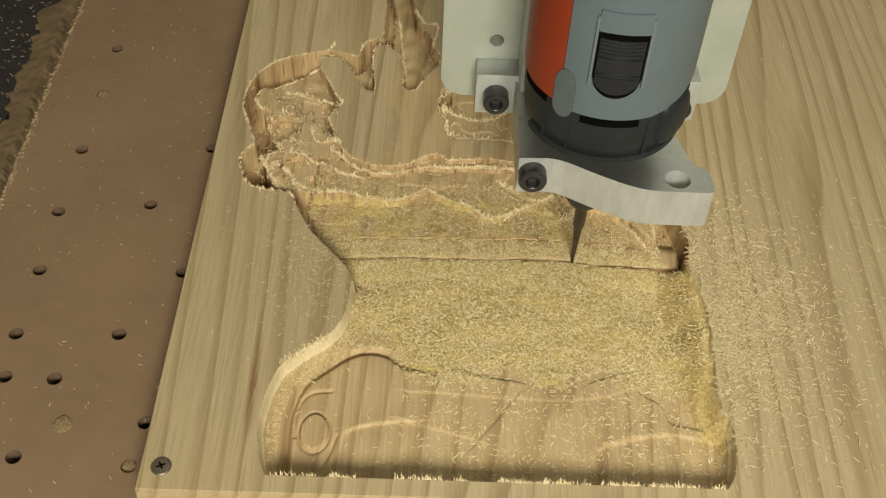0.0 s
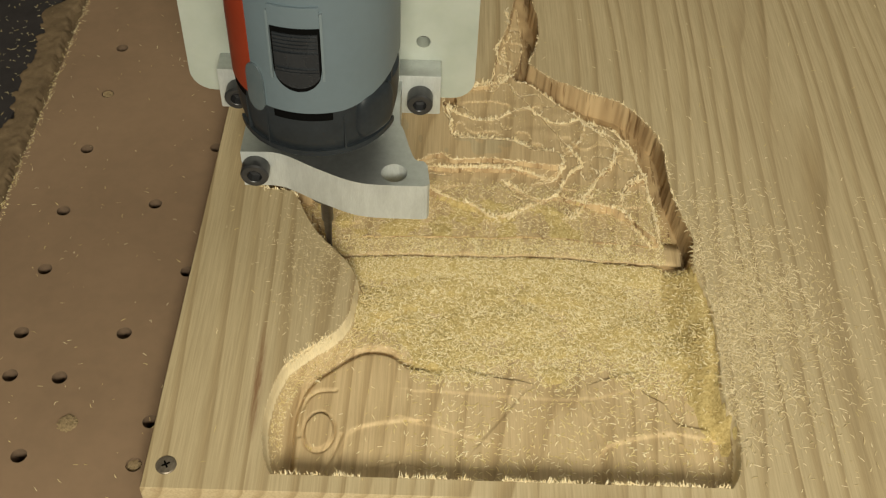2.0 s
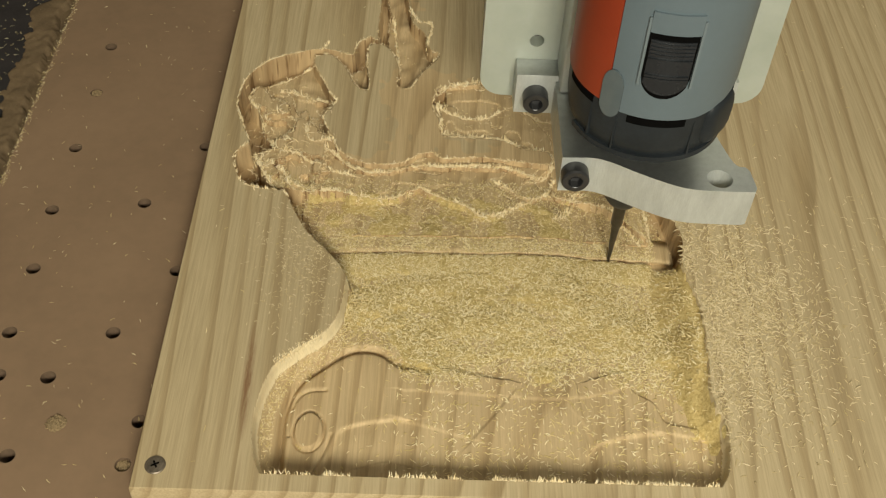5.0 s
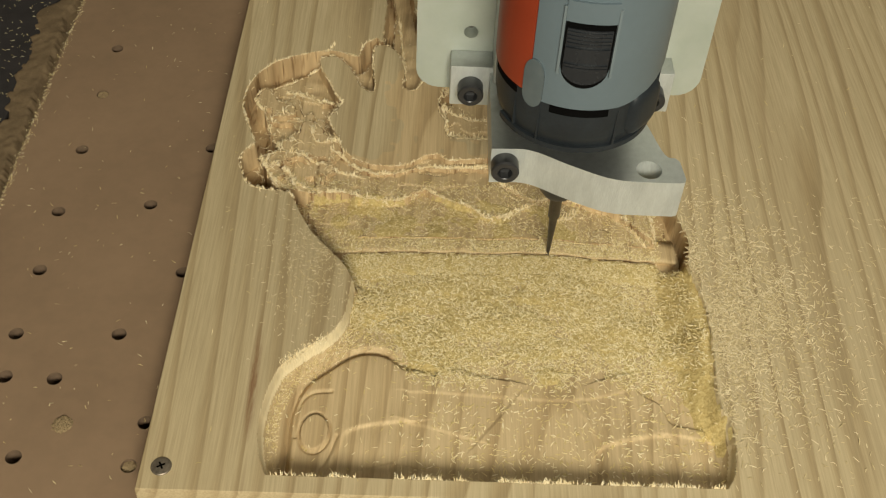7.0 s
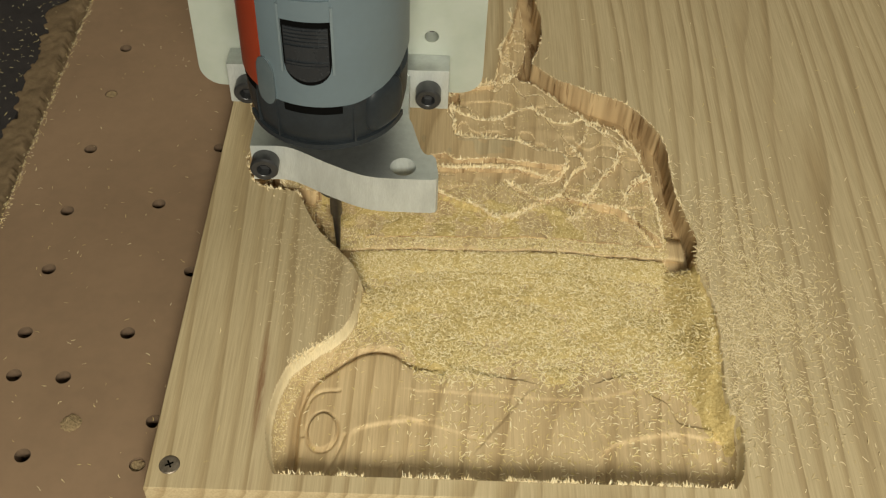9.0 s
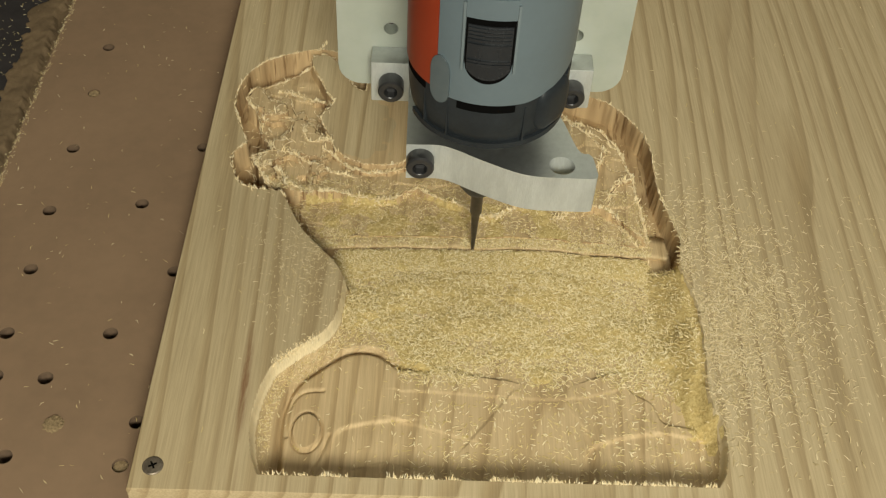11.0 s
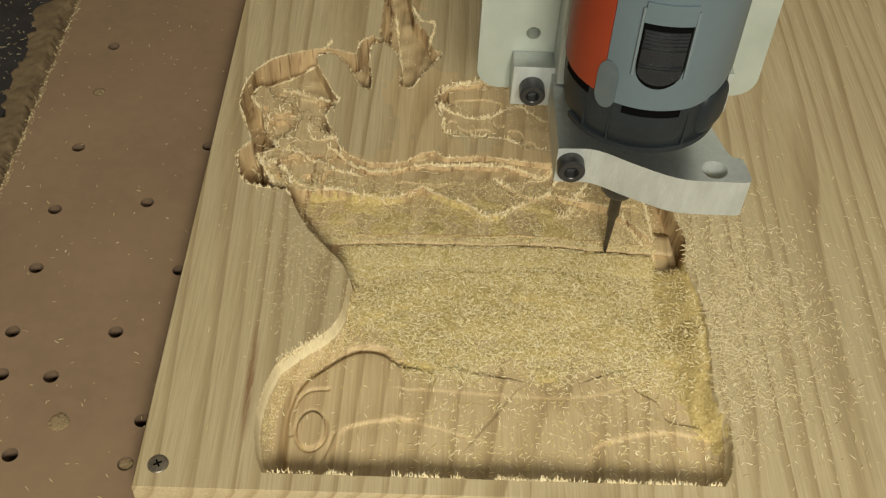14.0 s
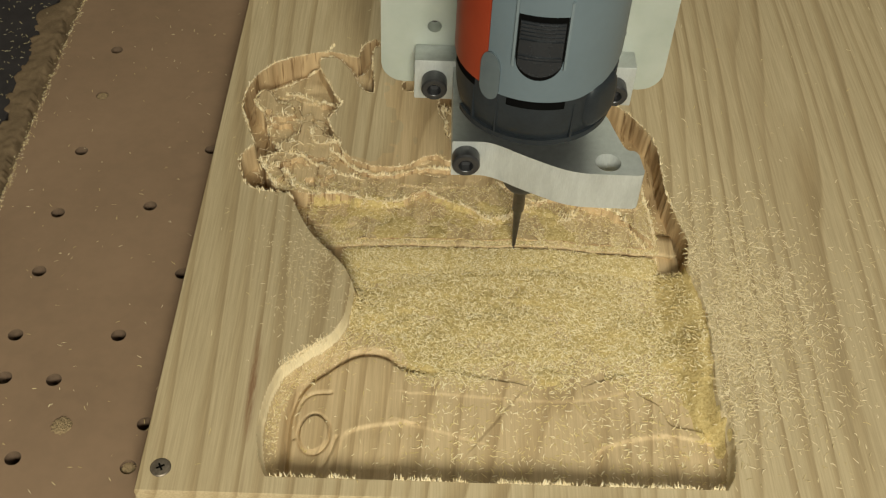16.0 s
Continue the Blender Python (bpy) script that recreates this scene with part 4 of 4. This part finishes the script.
    ob = slivers("torn_fibres", np.stack([fx[ii], fy[jj], zz[ii, jj]], -1), rng.uniform(0.0006, 0.0018, n), rng.uniform(0.00025, 0.00045, n), head, np.clip(rng.normal(0.45, 0.35, n), 0, 0.95), rng.normal(0, 1.3, n) * (0.5 + curly), FUZZ)
    tagged(ob, "torn pale fibres along the rough cut edges", "wood fibres", kind="stuff")
    # feathered lines along the terrace fronts, and hairs that stand along the grain
    def crest(px, py):
        return np.maximum.reduce([height(px + a, py + b) for a, b in ((0, 0), (0.0008, 0), (-0.0008, 0), (0, 0.0008), (0, -0.0008))])

    def along(curve, spacing, seed, cut):
        """Random stations along a curve, thinned into clumps: places and headings."""
        seg = np.diff(curve, axis=0)
        reach = np.concatenate([[0], np.cumsum(np.hypot(seg[:, 0], seg[:, 1]))])
        s = rng.uniform(0, reach[-1], int(reach[-1] / spacing))
        s = s[lattice(s, s * 0, 0.005, seed) + rng.uniform(-0.5, 0.5, len(s)) > cut]
        k = np.clip(np.searchsorted(reach, s) - 1, 0, len(seg) - 1)
        return np.stack([np.interp(s, reach, curve[:, 0]), np.interp(s, reach, curve[:, 1])], -1), np.arctan2(seg[k, 1], seg[k, 0])

    fronts = [smooth_curve(p, False, 10) for p in BURRS + [FRONT_LOW, FRONT_HIGH, CHANNEL_WEST, CHANNEL_EAST[4:]]]
    edges = [smooth_curve(TALL_FINGERS[:20], False, 8), smooth_curve(TALL_BODY[4:], False, 8), RIM[(RIM[:, 1] > 0.03) & (RIM[:, 1] < 0.19) & (RIM[:, 0] > 0)], RIM[(RIM[:, 1] > 0.03) & (RIM[:, 1] < 0.19) & (RIM[:, 0] < 0)]]
    lines, hairs, curls = [], [], []
    for i, c in enumerate(fronts + edges):
        lines.append(along(c, 0.00042 if i < len(fronts) else 0.0009, 80 + i, -0.45))
        hairs.append(along(c, 0.00030 if i < len(fronts) else 0.0015, 80 + i, 0.12)[0])
    for c in [smooth_curve(p, False, 10) for p in [BURRS_MIDDLE[0], BURRS_EAST[2][3:], BURRS_MIDDLE[1], BURRS_MIDDLE[3], BURRS_MIDDLE[4], FRONT_LOW[7:14]] + BURRS_WEST[2:7]]:
        curls.append(along(c, 0.00055, 99, -0.1)[0])
    at, head = np.concatenate([p for p, _ in lines]), np.concatenate([h for _, h in lines])
    at = at + rng.normal(0, 0.00025, at.shape)
    n = len(at)
    ob = slivers("feathered_edge", np.column_stack([at, crest(at[:, 0], at[:, 1])]), rng.uniform(0.0009, 0.0024, n), rng.uniform(0.0004, 0.0007, n), head + rng.normal(0, 0.35, n), np.abs(rng.normal(0, 0.15, n)), rng.normal(0, 0.8, n), FUZZ)
    tagged(ob, "pale feathered line along the terrace fronts", "wood fibres", kind="stuff")
    at = np.concatenate(hairs)
    at = at + rng.normal(0, 0.0004, at.shape)
    n = len(at)
    ob = slivers("standing_hairs", np.column_stack([at, crest(at[:, 0], at[:, 1]) - 0.0001]), rng.uniform(0.0008, 0.0036, n) * rng.uniform(0.5, 1, n), rng.uniform(0.0004, 0.0007, n), 1.57 + rng.normal(0, 0.55, n), np.clip(rng.normal(0.5, 0.3, n), 0.05, 0.95), rng.normal(0, 0.8, n), FUZZ)
    tagged(ob, "torn pale hairs standing along the grain", "wood fibres", kind="stuff")
    at = np.concatenate(curls)
    at = at + rng.normal(0, 0.0011, at.shape)
    n = len(at)
    ob = slivers("burr_fuzz", np.column_stack([at, crest(at[:, 0], at[:, 1]) + 0.0001]), rng.uniform(0.0015, 0.0055, n), rng.uniform(0.0004, 0.0008, n), rng.uniform(0, 6.28, n), np.clip(rng.normal(0.3, 0.3, n), 0, 0.9), rng.normal(0, 3.2, n), FUZZ, 6)
    tagged(ob, "pale curled burrs along the roughing lines", "wood fibres", kind="stuff")
    px = rng.uniform(-0.074, 0.126, 1100)
    px = px[lattice(px, px * 0, 0.004, 92) + 0.8 * lattice(px, px * 0, 0.02, 93) + rng.uniform(-0.4, 0.4, len(px)) > 0.15]
    n = len(px)
    ob = slivers("front_fuzz", np.stack([px, np.full(n, -0.1370) + rng.normal(0, 0.0003, n), np.full(n, -0.0004)], -1), rng.uniform(0.0008, 0.0036, n) * rng.uniform(0.4, 1, n), rng.uniform(0.00025, 0.0005, n), 1.57 + rng.normal(0, 0.5, n), np.clip(rng.normal(0.45, 0.25, n), 0.05, 0.95), rng.normal(0, 0.8, n), FUZZ)
    tagged(ob, "ragged fibres along the front edge of the pocket", "wood fibres", kind="stuff")
    n = 260
    s = rng.uniform(0.15, 0.9, n)
    px, py = -0.0785 + 0.026 * s, -0.083 + 0.026 * s + 0.002 * np.sin(s * 5)
    near = np.argmin((px[:, None] - RIM[None, :, 0]) ** 2 + (py[:, None] - RIM[None, :, 1]) ** 2, 1)
    ob = slivers("corner_fuzz", np.stack([RIM[near, 0] + rng.normal(0, 0.0012, n), RIM[near, 1] + rng.normal(0, 0.0012, n), np.full(n, -0.0004)], -1), rng.uniform(0.0007, 0.0024, n), rng.uniform(0.0003, 0.0005, n), 2.3 + rng.normal(0, 0.7, n), np.clip(rng.normal(0.3, 0.3, n), 0, 0.9), rng.normal(0, 1, n), FUZZ)
    tagged(ob, "frayed fibres on the pocket's curved edge", "wood fibres", kind="stuff")
    n = 110
    px = rng.normal(-0.095, 0.010, n)
    py = rng.normal(0.085, 0.024, n)
    ob = slivers("curled_shavings", np.stack([px, py, height(px, py) + 0.0002], -1), rng.uniform(0.002, 0.0055, n), rng.uniform(0.0004, 0.0009, n), rng.uniform(0, 6.28, n), np.abs(rng.normal(0, 0.25, n)), rng.normal(0, 4.0, n), FUZZ, 7)
    tagged(ob, "curled shavings caught in the rough pocket", "wood shavings", kind="stuff")


# ---------------------------------------------------------------- the spindle
def cap_screw(name, parent, x, y, z, r=0.0065, h=0.0085):
    """A socket cap screw whose head looks along -y; y is the seat."""
    bm = bmesh.new()
    lathe(bm, [(r * 0.97, 0), (r, -0.0006), (r, -h + 0.0009), (r * 0.9, -h), (r * 0.56, -h)], 36, "y", close=False)
    lathe(bm, [(r * 0.56, -h), (r * 0.50, -h + 0.0003)], 36, "y", close=False)
    ob = part(name, bm, STEEL_BLACK, parent, "black socket cap screw")
    bm = bmesh.new()
    lathe(bm, [(r * 0.52, -h), (r * 0.52, -h * 0.45)], 6, "y", close=False)
    v = [bm.verts.new((r * 0.52 * math.cos(math.pi / 3 * i), -h * 0.45, r * 0.52 * math.sin(math.pi / 3 * i))) for i in range(6)]
    bm.faces.new(v)
    lathe(bm, [(r * 0.16, -h * 0.45), (r * 0.13, -h * 0.55)], 12, "y")
    part("hex_socket", bm, STEEL_BLACK, ob, "worn hexagon socket")
    ob.location = (x, y, z)
    return ob


def shell(bm, r0, r1, a0, a1, z0, z1, n=24, m=6, edge0=None, edge1=None):
    """A curved panel of a cylinder: angles in degrees from the front, growing to the right."""
    grid = []
    for i in range(n + 1):
        a = a0 + (a1 - a0) * i / n
        lo = z0 + (edge0(a) if edge0 else 0)
        hi = z1 + (edge1(a) if edge1 else 0)
        col = []
        for j in range(m + 1):
            z = lo + (hi - lo) * j / m
            col.append([bm.verts.new((r * math.sin(radians(a)), -r * math.cos(radians(a)), z)) for r in (r0, r1)])
        grid.append(col)
    for i in range(n):
        for j in range(m):
            for k in (0, 1):
                bm.faces.new((grid[i][j][k], grid[i + 1][j][k], grid[i + 1][j + 1][k], grid[i][j + 1][k]))
    for i in range(n):
        for j in (0, m):
            bm.faces.new((grid[i][j][0], grid[i + 1][j][0], grid[i + 1][j][1], grid[i][j][1]))
    for j in range(m):
        for i in (0, n):
            bm.faces.new((grid[i][j][0], grid[i][j + 1][0], grid[i][j + 1][1], grid[i][j][1]))
    return bm


def spindle():
    root = new("cnc_spindle")
    tagged(root, "grey and orange router motor in an aluminium mount with tapered bit", "cnc router")
    # cutter, collet nut
    bm = bmesh.new()
    lathe(bm, [(0.0002, 0), (0.0006, 0.0003), (0.0008, 0.001), (0.0021, 0.026), (0.0023, 0.029), (0.0031, 0.0305), (0.0031, 0.05)], 24)
    part("cutter", bm, BIT_STEEL, root, "tapered dark carbide bit")
    bm = bmesh.new()
    lathe(bm, [(0.0040, 0.0470), (0.0075, 0.0478), (0.0098, 0.0515), (0.0106, 0.058), (0.0106, 0.075), (0.0095, 0.078), (0.0095, 0.115)], 36)
    part("collet_nut", bm, STEEL_BLACK, root, "black collet nut")
    # lower bracket: a thick plate with a wave cut along its front
    wave = smooth_curve([(-0.0364, -0.0165), (-0.029, -0.0162), (-0.0212, -0.0162), (-0.0136, -0.0187), (-0.0011, -0.0256), (0.0136, -0.0325), (0.0236, -0.0350), (0.036, -0.0354), (0.049, -0.0354)], False, 4)
    corner = [(0.0512, -0.0347), (0.0521, -0.0325)]
    back = smooth_curve([(0.0508, -0.0215), (0.0490, -0.0187), (0.0460, -0.0183), (0.0433, -0.0138), (0.0389, 0.0025), (0.0365, 0.012), (0.0365, 0.047)], False, 3)
    outline = [tuple(p) for p in wave] + corner + [tuple(p) for p in back] + [(-0.0364, 0.047)]
    bm = bmesh.new()
    prism(bm, outline, [(0.0357, -0.0272, 0.0060), (0.0, 0.0, 0.0122)], 0.0685, 0.0900)
    sharp = [e for e in bm.edges if len(e.link_faces) == 2 and e.calc_face_angle(0) > 1.2]
    bmesh.ops.bevel(bm, geom=sharp, offset=0.0004, segments=1, affect="EDGES")
    bracket = part("lower_bracket", bm, ALU, root, "machined aluminium bracket with a wavy front", smooth=25)
    bracket.data.materials.append(ALU_SIDE)
    for p in bracket.data.polygons:
        p.material_index = int(abs(p.normal.z) < 0.5)
    cap_screw("cap_screw", root, -0.0297, -0.0163, 0.0812, 0.0066, 0.0075)
    # two ears with screws, the back plates
    for s in (-1, 1):
        bm = bmesh.new()
        box(bm, min(s * 0.0335, s * 0.0560), max(s * 0.0335, s * 0.0560), 0.0395, 0.0530, 0.0690, 0.0935, 0.0007)
        ear = part("clamp_ear", bm, ALU, root, "aluminium clamp ear")
        ear.data.materials.append(ALU_SIDE)
        for p in ear.data.polygons:
            p.material_index = int(abs(p.normal.z) < 0.5)
        cap_screw("cap_screw", root, s * 0.0457, 0.0397, 0.0812)
    bm = bmesh.new()
    w, lo, hi, r = 0.0735, 0.0692, 0.40, 0.012
    pts = [(w, hi), (-w, hi)]
    for cx, a0 in ((-w + r, 180), (w - r, 270)):
        pts += [(cx + r * math.cos(radians(a0 + a)), lo + r + r * math.sin(radians(a0 + a))) for a in range(0, 91, 15)]
    prism(bm, pts, [(-0.0465, 0.1045, 0.0036), (0.0465, 0.1045, 0.0036), (-0.0465, 0.170, 0.0036), (0.0465, 0.170, 0.0036)], 0, 0.0125)
    bmesh.ops.rotate(bm, verts=bm.verts, matrix=Matrix.Rotation(radians(90), 3, "X"))
    bmesh.ops.translate(bm, verts=bm.verts, vec=(0, 0.0655, 0))
    part("back_plate", bm, MILKY, root, "thick milky plastic back plate", smooth=0)
    for x in (-0.0465, 0.0465):
        bm = bmesh.new()
        lathe(bm, [(0.0034, 0.0655), (0.0034, 0.0615)], 24, "y", (x, 0, 0.1045))
        part("plate_bolt", bm, BIT_STEEL, root, "steel bolt end deep in a plate hole")
    bm = bmesh.new()
    box(bm, -0.0350, 0.0350, 0.0300, 0.0529, 0.0905, 0.40, 0.001)
    part("mount_block", bm, ALU_SIDE, root, "aluminium mount behind the motor")
    # motor: dark base ring with vents
    bm = bmesh.new()
    lathe(bm, [(0.0290, 0.1082), (0.0336, 0.1084), (0.0350, 0.1104), (0.0360, 0.1160), (0.0365, 0.1240), (0.0366, 0.1335), (0.0345, 0.1345)], 72)
    part("base_ring", bm, RING, root, "dark smoky plastic base ring")
    bm = bmesh.new()
    lathe(bm, [(0.0335, 0.1340), (0.0335, 0.1400), (0.0335, 0.30)], 64)
    part("motor_core", bm, VOID, root, "dark motor core behind the vents")
    # the slots are black strips on the ring, painted shade without openings
    for a, half, zc in ((-4, 20, 0.1300), (-66, 15, 0.1316)):
        bm = bmesh.new()
        shell(bm, 0.0340, 0.0369, a - half, a + half, zc - 0.0022, zc + 0.0022, 16, 1)
        part("vent_slot", bm, VOID, root, "black strip for the shade in a vent slot", smooth=0)
    # shell panels
    bm = bmesh.new()
    shell(bm, 0.0338, 0.0372, -40, 98, 0.1322, 0.30, 60, 8, edge0=lambda a: 0.0105 * max(0.0, min(1.0, (a - 22) / 55)) ** 1.4)
    front = part("motor_shell", bm, GREY, root, "grey-blue plastic motor shell")
    bm = bmesh.new()
    shell(bm, 0.0338, 0.0374, -106, -40.5, 0.1340, 0.30, 30, 8, edge0=lambda a: 0.0012 * max(0.0, (-70 - a) / 36))
    part("orange_panel", bm, ORANGE, root, "orange plastic side panel")
    bm = bmesh.new()
    shell(bm, 0.0336, 0.0366, 98.5, 253, 0.1340, 0.30, 30, 2)
    part("rear_shell", bm, GREY, root)
    # smoky clear lock lever that lies over the seam of the two panels
    bm = bmesh.new()
    bow = lambda a: math.sqrt(max(0.0, 1 - ((a + 37) / 7.6) ** 2))
    shell(bm, 0.0366, 0.0381, -44.5, -29.5, 0.1345, 0.1440, 24, 10, edge0=lambda a: -0.0065 * bow(a), edge1=lambda a: 0.0085 * bow(a))
    soft = [e for e in bm.edges if len(e.link_faces) == 2 and e.calc_face_angle(0) > 1.0]
    bmesh.ops.bevel(bm, geom=soft, offset=0.0006, segments=2, affect="EDGES")
    part("lock_lever", bm, CLEAR, root, "smoky clear lock lever")
    # cable knuckle on the dark ring
    bm = bmesh.new()
    bmesh.ops.create_uvsphere(bm, u_segments=20, v_segments=12, radius=1.0)
    for v in bm.verts:
        v.co = Vector((math.copysign(abs(v.co.x) ** 0.6, v.co.x) * 0.0112, math.copysign(abs(v.co.y) ** 0.7, v.co.y) * 0.0056, math.copysign(abs(v.co.z) ** 0.6, v.co.z) * 0.0125))
    knob = part("clamp_knob", bm, RING, root, "dark clamp lever knuckle")
    knob.location = (0.0335 * math.sin(radians(50)), -0.0335 * math.cos(radians(50)), 0.1240)
    knob.rotation_euler.z = radians(50)
    for a, lo, hi in ((-52, 0.1110, 0.1318), (-31, 0.1105, 0.1290), (24, 0.1100, 0.1290), (68, 0.1290, 0.1400)):
        bm = bmesh.new()
        shell(bm, 0.0352, 0.03675, a - 0.7, a + 0.7, lo, hi, 2, 6)
        part("ring_rib", bm, RING, root, "thin rib on the dark ring")
    bm = bmesh.new()
    shell(bm, 0.0345, 0.0362, -70, 74, 0.1070, 0.1098, 48, 1)
    part("ring_lip", bm, RING, root, "lower lip of the dark ring")
    # switch in its channel
    bm = bmesh.new()
    half, zc, zt = 15.5, 0.1565, 0.1760
    # a black panel on the shell paints the shade of the recess
    shell(bm, 0.0368, 0.0376, -5 - half, -5 + half, 0.1440, zt, 24, 20, edge0=lambda a: 0.0105 * (1 - math.sqrt(max(0, 1 - ((a + 5) / half) ** 2))))
    well = part("switch_well", bm, VOID, root, "black panel for the shade in the switch recess")
    bm = bmesh.new()
    shell(bm, 0.0368, 0.0381, -5 - half * 0.9, -5 + half * 0.9, 0.1462, zt - 0.0030, 24, 12, edge0=lambda a: 0.0095 * (1 - math.sqrt(max(0, 1 - ((a + 5) / half) ** 2))))
    part("switch_slider", bm, SWITCH, well, "glossy black switch slider")
    for z, high in ((0.1546, 0.0009), (0.1558, 0.0006), (0.1640, 0.0008), (0.1662, 0.0005), (0.1680, 0.0005), (0.1698, 0.0005), (0.1716, 0.0005)):
        bm = bmesh.new()
        shell(bm, 0.0380, 0.0383 + high, -5 - half * 0.86, -5 + half * 0.86, z - 0.0005, z + 0.0005, 16, 1)
        part("switch_rib", bm, SWITCH, well, "ribbed black switch slider")
    # rails paler than the shell: the highlight on the channel edges as colour
    for a in (-5 - half - 0.9, -5 + half + 0.9):
        bm = bmesh.new()
        shell(bm, 0.0368, 0.0385, a - 0.8, a + 0.8, 0.1500, 0.1830, 3, 6)
        part("switch_rail", bm, GREY_HIGHLIGHT, front, "raised rail that paints the bright edge of the switch channel")
    bm = bmesh.new()
    shell(bm, 0.0368, 0.0384, -5 - half, -5 + half, zt + 0.0004, zt + 0.0100, 16, 2)
    part("switch_lid", bm, GREY, front)
    return root


# ---------------------------------------------------------------- the shop around
def room():
    for name, a in (("floor", (-3, 3, -3, 3, -1.0, -0.95)), ("ceiling", (-3, 3, -3, 3, 1.75, 1.8)), ("wall_south", (-3, 3, -3.1, -3, -1, 1.8)), ("wall_north", (-3, 3, 3, 3.1, -1, 1.8)), ("wall_west", (-3.1, -3, -3, 3, -1, 1.8)), ("wall_east", (3, 3.1, -3, 3, -1, 1.8))):
        bm = bmesh.new()
        box(bm, *a)
        tagged(part(name, bm, FLOOR if name == "floor" else WALL, smooth=0), "plain workshop " + name.split("_")[0], name.split("_")[0], kind="structure")
    for x in (-0.7, 0.6):
        for y in (-0.5, 0.9):
            bm = bmesh.new()
            box(bm, x - 0.04, x + 0.04, y - 0.04, y + 0.04, -0.95, -0.0605)
            tagged(part("bench_leg", bm, MDF_EDGE, smooth=0), "square wooden bench leg under the bed", "bench leg", kind="structure")


room()
bed()
xs, ys, z = board()
lip = ridge()
litter(xs, ys, z)
tool = spindle()

# where the cutter stands across the pass: seconds, metres
PASSES = [
    (0, 0.0693), (0.1, 0.0296), (0.2, -0.0275), (0.3, -0.0576), (0.4, -0.0139), (0.5, 0.0239), (0.6, 0.0806), (0.7, 0.1186),
    (0.8, 0.0907), (0.9, 0.0552), (1, -0.0028), (1.1, -0.0414), (1.2, -0.0406), (1.3, -0.0015), (1.4, 0.0564), (1.5, 0.0906),
    (1.6, 0.1176), (1.7, 0.0819), (1.8, 0.0251), (1.9, -0.0127), (2, -0.0624), (2.1, -0.0338), (2.2, 0.0235), (2.3, 0.0636),
    (2.4, 0.1151), (2.5, 0.111), (2.6, 0.0593), (2.7, 0.019), (2.8, -0.038), (2.9, -0.0542), (3, -0.0085), (3.1, 0.0307),
    (3.2, 0.0848), (3.3, 0.1207), (3.4, 0.0877), (3.5, 0.0522), (3.6, -0.0043), (3.7, -0.0431), (3.8, -0.043), (3.9, -0.0044),
    (4, 0.0535), (4.1, 0.0863), (4.2, 0.1211), (4.3, 0.0872), (4.4, 0.0397), (4.5, -0.0077), (4.6, -0.0524), (4.7, -0.0449),
    (4.8, 0.0027), (4.9, 0.0481), (5, 0.0924), (5.1, 0.1214), (5.2, 0.0777), (5.3, 0.0303), (5.4, -0.0168), (5.5, -0.0609),
    (5.6, -0.0354), (5.7, 0.0118), (5.8, 0.0568), (5.9, 0.1013), (6, 0.1148), (6.1, 0.0684), (6.2, 0.0209), (6.3, -0.0207),
    (6.4, -0.0608), (6.5, -0.0298), (6.6, 0.0228), (6.7, 0.0629), (6.8, 0.1152), (6.9, 0.108), (7, 0.0564), (7.1, 0.0179),
    (7.2, -0.0363), (7.3, -0.0602), (7.4, -0.0125), (7.5, 0.0221), (7.6, 0.0782), (7.7, 0.1158), (7.8, 0.0911), (7.9, 0.0546),
    (8, -0.0012), (8.1, -0.0365), (8.2, -0.0481), (8.3, -0.0118), (8.4, 0.0419), (8.5, 0.0783), (8.6, 0.1224), (8.7, 0.089),
    (8.8, 0.0329), (8.9, -0.0038), (9, -0.06), (9.1, -0.0485), (9.2, 0.0081), (9.3, 0.0457), (9.4, 0.0903), (9.5, 0.1217),
    (9.6, 0.08), (9.7, 0.0324), (9.8, -0.0151), (9.9, -0.0596), (10, -0.0374), (10.1, 0.0102), (10.2, 0.0556), (10.3, 0.1002),
    (10.4, 0.1163), (10.5, 0.0697), (10.6, 0.0218), (10.7, -0.0252), (10.8, -0.0618), (10.9, -0.0268), (11, 0.0204), (11.1, 0.0654),
    (11.2, 0.1102), (11.3, 0.105), (11.4, 0.0501), (11.5, 0.0119), (11.6, -0.0456), (11.7, -0.0605), (11.8, -0.0084), (11.9, 0.0299),
    (12, 0.0864), (12.1, 0.1205), (12.2, 0.0834), (12.3, 0.0489), (12.4, -0.0088), (12.5, -0.0477), (12.6, -0.0466), (12.7, -0.0081),
    (12.8, 0.0492), (12.9, 0.0819), (13, 0.122), (13.1, 0.0887), (13.2, 0.0379), (13.3, 0.0021), (13.4, -0.0542), (13.5, -0.0572),
    (13.6, -0.0032), (13.7, 0.0334), (13.8, 0.0808), (13.9, 0.1174), (14, 0.0896), (14.1, 0.059), (14.2, 0.0083), (14.3, -0.0309),
    (14.4, -0.0615), (14.5, -0.0286), (14.6, 0.0296), (14.7, 0.0664), (14.8, 0.1137), (14.9, 0.112), (15, 0.0638), (15.1, 0.0266),
    (15.2, -0.0297), (15.3, -0.0615), (15.4, -0.0307), (15.5, 0.0085), (15.6, 0.0557), (15.7, 0.0833), (15.8, 0.1206), (15.9, 0.0847),
    (16, 0.0384),
]


def motions():
    walk(tool, [(t, pose(x, LIP_START + LIP_SPEED * t, float(pass_depth(x)) - 0.0003)) for t, x in PASSES])
    walk(lip, [(0.0, pose(0, LIP_START, 0)), (16.0, pose(0, LIP_START + LIP_SPEED * 16, 0))])


motions()
